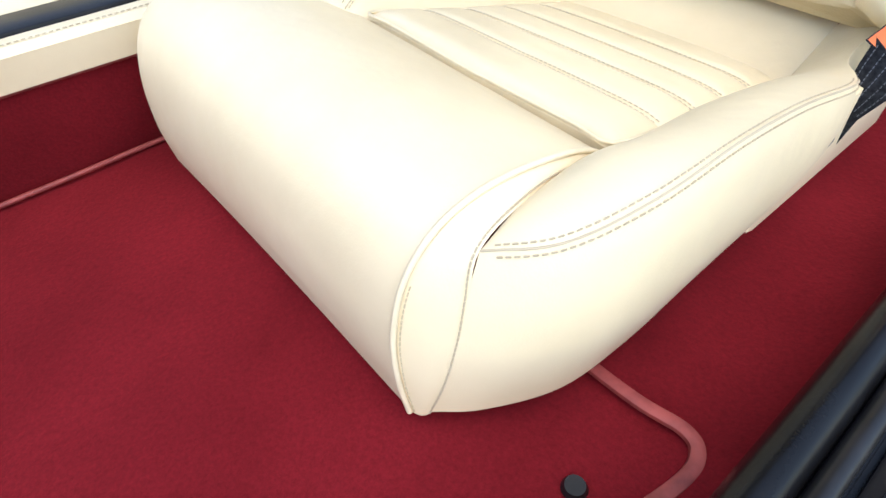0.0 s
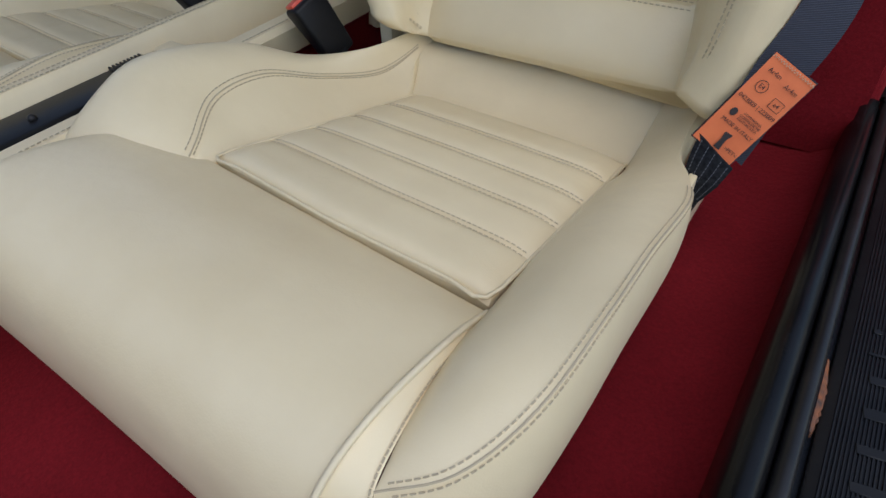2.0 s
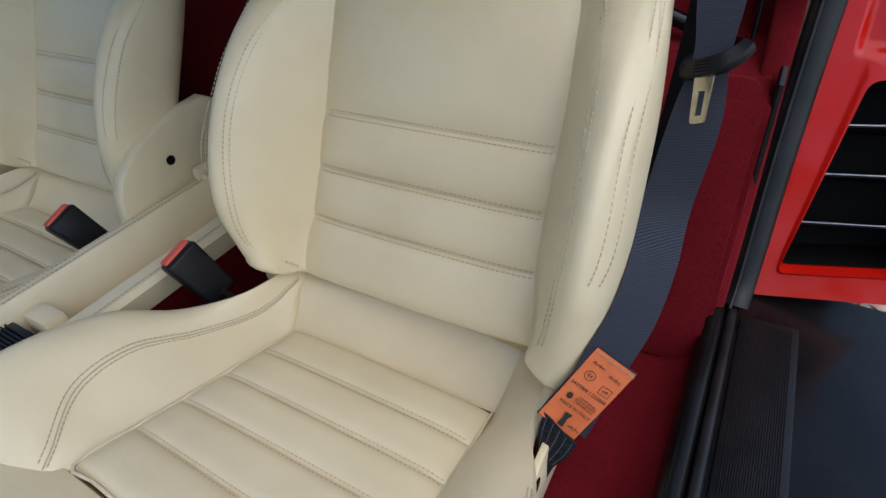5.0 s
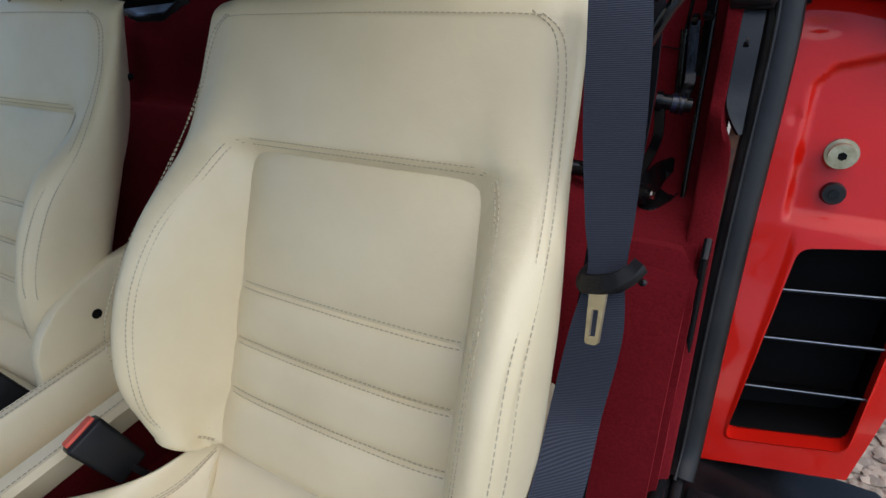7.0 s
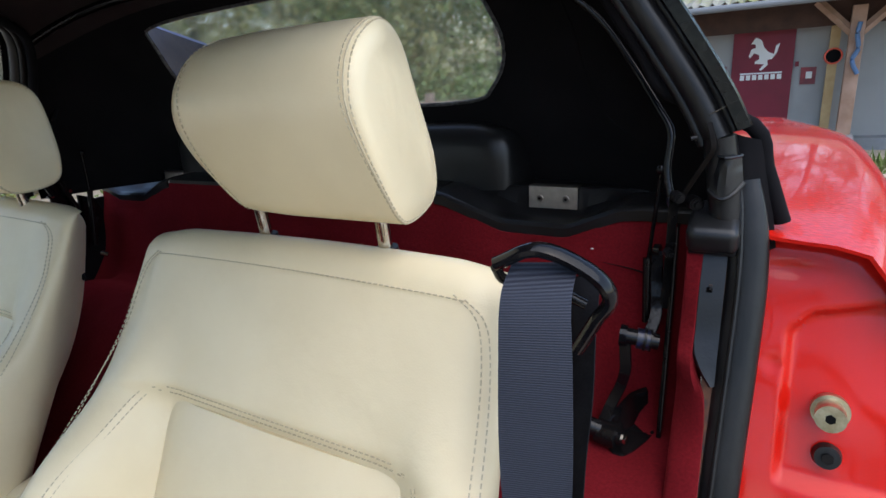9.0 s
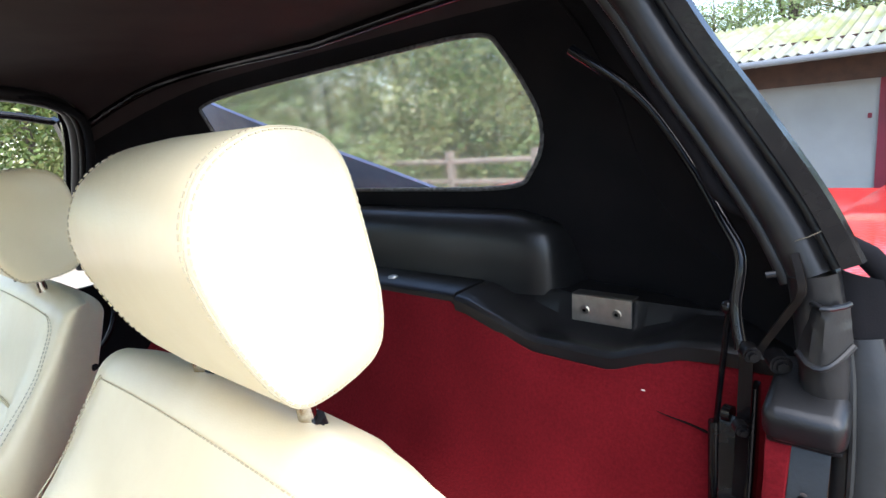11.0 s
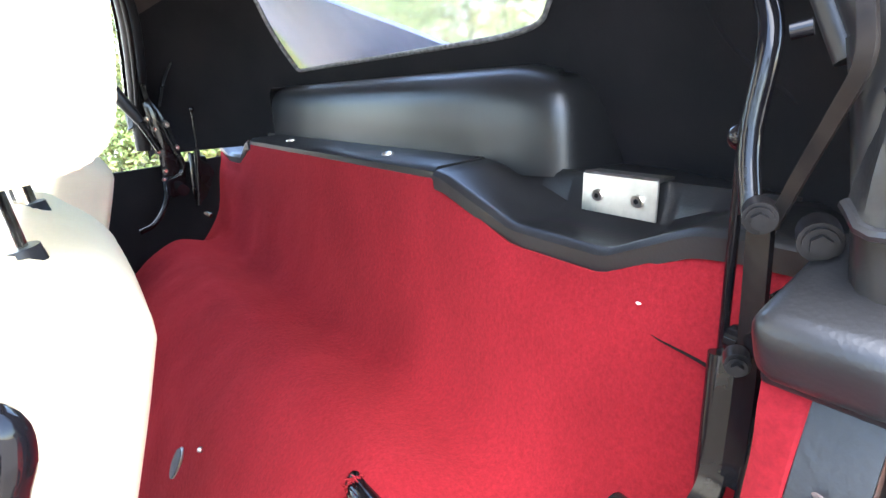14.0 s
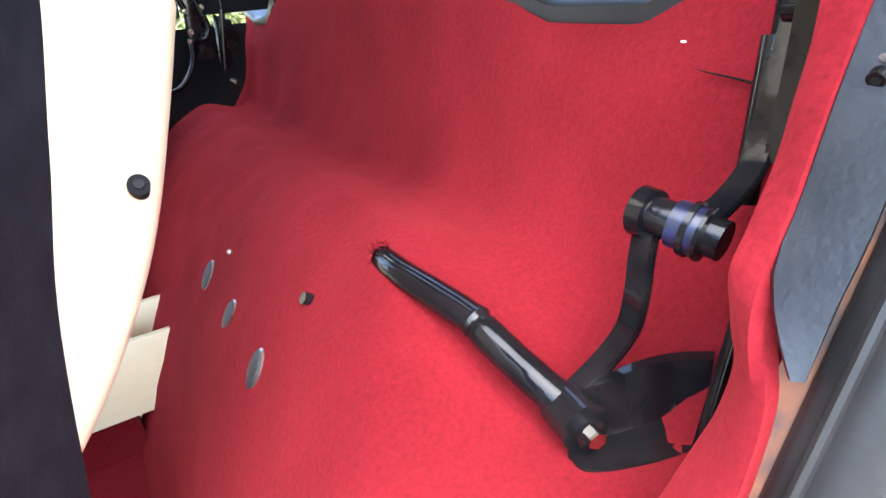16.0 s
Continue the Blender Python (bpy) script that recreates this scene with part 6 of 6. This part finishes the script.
steps = [-700, -150, -60] + [-30 + 2.5 * k for k in range(25)] + [60, 150, 700]
bm = grid([[(x, y, ground_z(x, y)) for x in steps] for y in steps])
setting("ground", bm, GRAVEL, "pale gravel yard sloping gently", "ground")
GRASS = material("grass", (0.07, 0.13, 0.02), 0.9, 0, (0.16, 0.17, 0.05), 3, grain=0.8, grain_scale=60)
STONE = material("pebble", (0.48, 0.40, 0.30), 0.8, 0, (0.30, 0.24, 0.18), 30)
info = STONE.node_tree.nodes.new("ShaderNodeNewGeometry")
hsv = STONE.node_tree.nodes.new("ShaderNodeMapRange")
hsv.inputs["To Min"].default_value, hsv.inputs["To Max"].default_value = 0.45, 1.25
STONE.node_tree.links.new(info.outputs["Random Per Island"], hsv.inputs[0])
mul = STONE.node_tree.nodes.new("ShaderNodeVectorMath")
mul.operation = "SCALE"
src = STONE.node_tree.nodes["Principled BSDF"].inputs["Base Color"].links[0].from_socket
STONE.node_tree.links.new(src, mul.inputs[0])
STONE.node_tree.links.new(hsv.outputs[0], mul.inputs["Scale"])
STONE.node_tree.links.new(mul.outputs[0], STONE.node_tree.nodes["Principled BSDF"].inputs["Base Color"])
# loose pebbles beside the sill
verts, faces = [], []
rnd = random.Random(5)
octa = [(1, 0, 0), (0, 1, 0), (-1, 0, 0), (0, -1, 0), (0, 0, 1), (0, 0, -1), (0.7, 0.7, 0.4), (-0.7, 0.7, 0.3), (-0.7, -0.7, 0.4), (0.7, -0.7, 0.3)]
tri = [(0, 6, 4), (6, 1, 4), (1, 7, 4), (7, 2, 4), (2, 8, 4), (8, 3, 4), (3, 9, 4), (9, 0, 4)]
for k in range(5200):
    x, y = 0.62 + 1.1 * rnd.random(), 0.4 + 2.0 * rnd.random()
    r = 0.007 + 0.010 * rnd.random()
    a, sx, sy, sz = rnd.random() * 6.28, 0.8 + 0.6 * rnd.random(), 0.7 + 0.5 * rnd.random(), 0.5 + 0.3 * rnd.random()
    base = len(verts)
    for px, py, pz in octa:
        u, v = px * sx * r, py * sy * r
        verts.append((x + u * math.cos(a) - v * math.sin(a), y + u * math.sin(a) + v * math.cos(a), ground_z(x, y) + 0.006 + pz * sz * r))
    faces += [tuple(base + i for i in t) for t in tri]
me = bpy.data.meshes.new("pebbles")
me.from_pydata(verts, [], faces)
me.materials.append(STONE)
for p in me.polygons:
    p.use_smooth = True
tagged(new("pebbles", me), "loose rounded tan pebbles beside the car", "gravel", kind="stuff")

# garage with corrugated roof
WALL = material("pale_wall", (0.30, 0.30, 0.295), 0.7, 0, (0.26, 0.26, 0.255), 2, grain=0.2, grain_scale=80)
TIMBER = material("timber", (0.42, 0.27, 0.20), 0.8, 0, (0.30, 0.18, 0.12), 5, grain=0.4, grain_scale=40)
DARKWOOD = material("dark_timber", (0.07, 0.034, 0.024), 0.85, 0, (0.04, 0.02, 0.015), 6, grain=0.4, grain_scale=40)
ROOF = material("mossy_roof", (0.30, 0.29, 0.25), 0.9, 0, (0.22, 0.24, 0.06), 2.2, grain=0.5, grain_scale=50)
BANNER = material("banner_cloth", (0.16, 0.006, 0.022), 0.6, 0, (0.13, 0.005, 0.018), 4)
WHITE = material("white_print", (0.7, 0.7, 0.68), 0.6)
BLUE = material("blue_cloth", (0.10, 0.18, 0.32), 0.8)
GY, GZ = 11.2, -1.03
garage = thing("garage", "long pale garage with timber posts and mossy corrugated roof", "building")
part("wall", box(bmesh.new(), (3.0, GY + 0.1, GZ + 1.2), (14.0, 0.2, 2.0)), WALL, garage)
part("plinth", box(bmesh.new(), (3.0, GY - 0.1, GZ + 0.1), (14.0, 0.3, 0.22)), material("concrete", (0.22, 0.23, 0.24), 0.9, 0, (0.16, 0.17, 0.18), 4), garage, "grey concrete plinth")
part("beam", box(bmesh.new(), (3.0, GY - 0.15, GZ + 2.12), (14.0, 0.35, 0.62)), DARKWOOD, garage, "dark weatherboard below the eaves")
for x in (-3.2, 1.22, 5.4):
    p = part("post", box(bmesh.new(), (x, GY - 0.45, GZ + 1.05), (0.17, 0.17, 2.0), bevel=0.01), TIMBER, garage, "pale timber post")
    part("pad_stone", box(bmesh.new(), (x, GY - 0.45, GZ + 0.12), (0.26, 0.26, 0.36), bevel=0.02), WALL, p, "concrete post foot")
    for sx in (-1, 1):
        part("brace", rod(bmesh.new(), (x, GY - 0.45, GZ + 1.65), (x + sx * 0.5, GY - 0.45, GZ + 2.15), 0.06, sides=4), TIMBER, p)
part("pole", box(bmesh.new(), (1.0, GY - 0.1, GZ + 1.0), (0.12, 0.1, 2.0)), material("raw_pine", (0.5, 0.36, 0.18), 0.8, 0, (0.42, 0.28, 0.13), 8), garage, "raw pine upright")
rows = []
for k in range(261):
    x = -4 + 14 * k / 260
    w = 0.035 * math.sin(2 * math.pi * x / 0.146)
    rows.append([(x, GY - 1.25, GZ + 2.22 + w), (x, GY + 0.6, GZ + 2.62 + w), (x, GY + 2.2, GZ + 2.98 + w)])
part("roof", thicken(grid(rows), 0.012), ROOF, garage, "mossy grey corrugated roof sheets")
part("gutter", rod(bmesh.new(), (-4, GY - 1.28, GZ + 2.16), (10, GY - 1.28, GZ + 2.16), 0.045), material("grey_gutter", (0.16, 0.17, 0.18), 0.4), garage, "grey gutter")
banner = thing("banner", "dark red cloth banner with white emblem on the garage wall", "banner")
part("cloth", box(bmesh.new(), (0.09, GY - 0.035, -0.04), (0.84, 0.02, 1.66)), BANNER, banner)
bm = slab([(-0.02, 0.70), (0.06, 0.66), (0.10, 0.55), (0.16, 0.48), (0.24, 0.44), (0.26, 0.56), (0.31, 0.60), (0.28, 0.46), (0.22, 0.37), (0.16, 0.36), (0.17, 0.28), (0.08, 0.20), (0.06, 0.22), (0.12, 0.30), (-0.01, 0.31), (-0.01, 0.34), (0.05, 0.38), (0.04, 0.44), (-0.03, 0.47), (-0.08, 0.40), (-0.10, 0.43), (-0.07, 0.53), (-0.01, 0.55), (-0.02, 0.60), (-0.08, 0.61)], "y", GY - 0.052, GY - 0.046)
part("emblem", bm, WHITE, banner, "plain white emblem shape")
part("print", box(bmesh.new(), (0.085, GY - 0.05, 0.165), (0.58, 0.008, 0.022)), WHITE, banner, "white bar")
for k in range(7):
    part("print", box(bmesh.new(), (-0.17 + 0.085 * k, GY - 0.05, 0.105), (0.06, 0.008, 0.075)), WHITE, banner, "white lettering bar")
poster = thing("poster", "small dark red poster on the pale garage wall", "poster")
part("sheet", box(bmesh.new(), (0.72, GY - 0.02, 0.09), (0.20, 0.01, 0.25)), material("poster_red", (0.25, 0.03, 0.04), 0.5, 0, (0.10, 0.02, 0.03), 9), poster)
part("print", box(bmesh.new(), (0.73, GY - 0.03, 0.10), (0.08, 0.008, 0.10)), WHITE, poster, "white shape")
clock = thing("wall_sign", "round black wall sign with red rim on the upright", "sign")
part("disc", rod(bmesh.new(), (1.0, GY - 0.16, 0.36), (1.0, GY - 0.20, 0.36), 0.11, sides=28), HOLE, clock)
ringp = [(1.0 + 0.105 * math.cos(2 * math.pi * k / 24), GY - 0.205, 0.36 + 0.105 * math.sin(2 * math.pi * k / 24)) for k in range(25)]
part("rim", tube(ringp, 0.012, up=(0, 1, 0)), BUTTON, clock, "red rim")
rag = spline([(1.24, GY - 0.58, 0.80), (1.22, GY - 0.60, 0.65), (1.25, GY - 0.58, 0.45), (1.20, GY - 0.60, 0.30), (1.28, GY - 0.59, 0.12)], 5)
tagged(mesh_object("blue_rope", sweep(rag, circle(0.03, 7)), BLUE), "blue rope tied round the timber post", "rope")
for x, z in ((-0.43, 0.26), (0.56, 0.27)):
    tagged(mesh_object("wall_clip", box(bmesh.new(), (x, GY - 0.02, z), (0.05, 0.03, 0.07)), BANNER), "small dark clip on the garage wall", "clip", "wall clips")

# grass verge before the garage
verts, faces = [], []
rnd = random.Random(9)
for k in range(9000):
    if k % 3:
        x, y = -4 + 12 * rnd.random(), GY - 1.4 - 1.1 * abs(rnd.gauss(0, 0.6))
    else:
        x, y = -16 + 17 * rnd.random(), 8.5 + 3.0 * rnd.random()
    h, a, w = 0.05 + 0.16 * rnd.random() ** 2, rnd.random() * 6.28, 0.008 + 0.01 * rnd.random()
    z, base = ground_z(x, y), len(verts)
    verts += [(x - w * math.cos(a), y - w * math.sin(a), z), (x + w * math.cos(a), y + w * math.sin(a), z), (x + 0.4 * h * math.sin(a), y - 0.4 * h * math.cos(a), z + h)]
    faces.append((base, base + 1, base + 2))
me = bpy.data.meshes.new("grass")
me.from_pydata(verts, [], faces)
me.materials.append(GRASS)
tagged(new("grass", me), "rough green grass tufts along the yard edge", "grass", kind="stuff")

# trees: tapered trunk, limbs and crowns of many leaves
BARK = material("bark", (0.10, 0.075, 0.05), 0.9, 0, (0.05, 0.04, 0.03), 8, grain=0.8, grain_scale=30)
LEAF = []
for n, (c1, c2) in enumerate((((0.15, 0.20, 0.05), (0.07, 0.11, 0.03)), ((0.27, 0.27, 0.09), (0.14, 0.15, 0.05)), ((0.10, 0.14, 0.06), (0.05, 0.08, 0.03)))):
    LEAF.append(material("leaf", c1, 0.55, 0, c2, 0.8))


def tree(seed, height, mat):
    rnd = random.Random(seed)
    t = thing("tree", "leafy woodland tree with spring foliage", "tree", "woodland trees")
    bm = bmesh.new()
    top = Vector((rnd.gauss(0, 0.3), rnd.gauss(0, 0.3), height))
    line = spline([(0, 0, -0.4), tuple(top * 0.3 + Vector((0.15, 0.1, 0))), tuple(top * 0.65), tuple(top)], 5)
    n = len(line)
    sweep(line, circle(height * 0.018, 8), up=(0, 1, 0), bm=bm, radii=[1.2 - 1.1 * k / n for k in range(n)])
    tips = []
    for k in range(11):
        a, z = rnd.random() * 6.28, height * (0.15 + 0.75 * rnd.random())
        reach = height * 0.30 * (1.15 - z / height) + 0.5
        p0 = top * (z / height)
        p1 = p0 + Vector((math.cos(a) * reach, math.sin(a) * reach, 0.35 * reach))
        sweep(spline([tuple(p0), tuple((p0 + p1) / 2 + Vector((0, 0, 0.15))), tuple(p1)], 3), circle(height * 0.006, 5), up=(0.3, 0.2, 1), bm=bm, radii=[1, 0.9, 0.8, 0.6, 0.5, 0.3, 0.2][:7])
        tips += [p1, (p0 + p1) / 2, p0.lerp(p1, 0.75)]
    part("trunk", bm, BARK, t, "brown tapered trunk with limbs")
    verts, faces = [], []
    clumps = tips + [top * (0.3 + 0.7 * rnd.random()) + Vector((rnd.gauss(0, 0.9), rnd.gauss(0, 0.9), 0)) for _ in range(10)]
    for c in clumps:
        size = 0.5 + 0.6 * rnd.random()
        for _ in range(230):
            d = Vector((rnd.gauss(0, 1), rnd.gauss(0, 1), rnd.gauss(0, 0.7))) * size * 0.6
            p = c + d
            r = 0.03 + 0.04 * rnd.random()
            u = Vector((rnd.gauss(0, 1), rnd.gauss(0, 1), rnd.gauss(0, 1))).normalized()
            v = u.orthogonal().normalized()
            base = len(verts)
            verts += [p - u * r, p + v * r * 0.5, p + u * r, p - v * r * 0.5]
            faces.append((base, base + 1, base + 2, base + 3))
    me = bpy.data.meshes.new("crown")
    me.from_pydata(verts, [], faces)
    me.materials.append(mat)
    ob = new("crown", me)
    ob.parent = t
    return t


models = [tree(1, 8.5, LEAF[0]), tree(2, 7.0, LEAF[1]), tree(3, 9.5, LEAF[2]), tree(4, 6.0, LEAF[0]), tree(7, 5.0, LEAF[1])]
spots = []
rnd = random.Random(21)
for k in range(20):  # wood behind the rear window
    a = radians(92 + 88 * k / 19)
    d = 21 + 8 * rnd.random()
    spots.append((0.4 + d * math.cos(a) - (2.5 if a < radians(105) else 0), 1.0 + d * math.sin(a) + (4 if a < radians(105) else 0)))
for k in range(8):
    a = radians(96 + 84 * k / 7)
    d = 34 + 8 * rnd.random()
    spots.append((d * math.cos(a), 4 + d * math.sin(a)))
for k in range(13):  # round the yard, unseen, added to darken reflections in the paint
    a = radians(182 + 120 * k / 12)
    d = 17 + 5 * rnd.random()
    spots.append((d * math.cos(a), d * math.sin(a)))
for n, (x, y) in enumerate(spots):
    m = pose(x, y, ground_z(x, y), 0, 0, 137 * n) 
    if n < len(models):
        models[n].matrix_basis = m
    else:
        copy_thing(models[n % len(models)], m)
for n in range(9):  # garage backdrop trees
    x = -3 + 1.6 * n
    copy_thing(models[n % 3], pose(x, GY + 7 + 2 * (n % 3), ground_z(x, GY) + 0.3, 0, 0, 71 * n))
# bushes low at the wood's edge, one thing each
for n in range(18):
    a = radians(117 + 62 * n / 17)
    d = 11.5 + 1.5 * rnd.random()
    x, y = 0.4 + d * math.cos(a), 1 + d * math.sin(a)
    b = copy_thing(models[3 + n % 2], pose(x, y, ground_z(x, y) - 1.6, 0, 0, 53 * n))
    tagged(b, "dense green bush at the edge of the wood", "bush", "bushes")
# post and rail fence
fence = thing("fence", "weathered post and rail fence at the wood's edge", "fence")
FENCE = material("grey_timber", (0.26, 0.20, 0.15), 0.9, 0, (0.18, 0.14, 0.10), 6)
pts = [(-9.5 + 1.6 * k, 7.2 + 0.42 * k) for k in range(5)]
for x, y in pts:
    part("fence_post", box(bmesh.new(), (x, y, ground_z(x, y) + 0.5), (0.12, 0.12, 1.1)), FENCE, fence)
for (x, y), (x2, y2) in zip(pts, pts[1:]):
    for h in (0.45, 0.85):
        part("rail", rod(bmesh.new(), (x, y, ground_z(x, y) + h), (x2, y2, ground_z(x2, y2) + h), 0.05, sides=6), FENCE, fence)

# slate blue slanted panel seen through the rear window
rows = []
for k in range(9):
    f = k / 8
    left, right = Vector((-1.0, 1.49 + 0.02 * f, 1.0 - 0.05 * f)), Vector((-0.22 + 0.04 * f, 1.60 + 0.03 * f, 0.72 - 0.05 * f))
    low_l, low_r = Vector((-0.95, 1.66, 0.66)), Vector((-0.25, 1.66, 0.66))
    rows.append([left.lerp(right, j / 10).lerp(low_l.lerp(low_r, j / 10), f) + Vector((0, 0.003 * math.sin(0.9 * j + 2 * k), 0)) for j in range(11)])
LILAC = material("slate_blue", (0.07, 0.088, 0.17), 0.45, 0, (0.05, 0.066, 0.13), 5, grain2=0.2, grain2_scale=15)
tagged(mesh_object("blue_panel", thicken(grid(rows), 0.006), LILAC), "slate blue slanted panel behind the rear window", "cover")
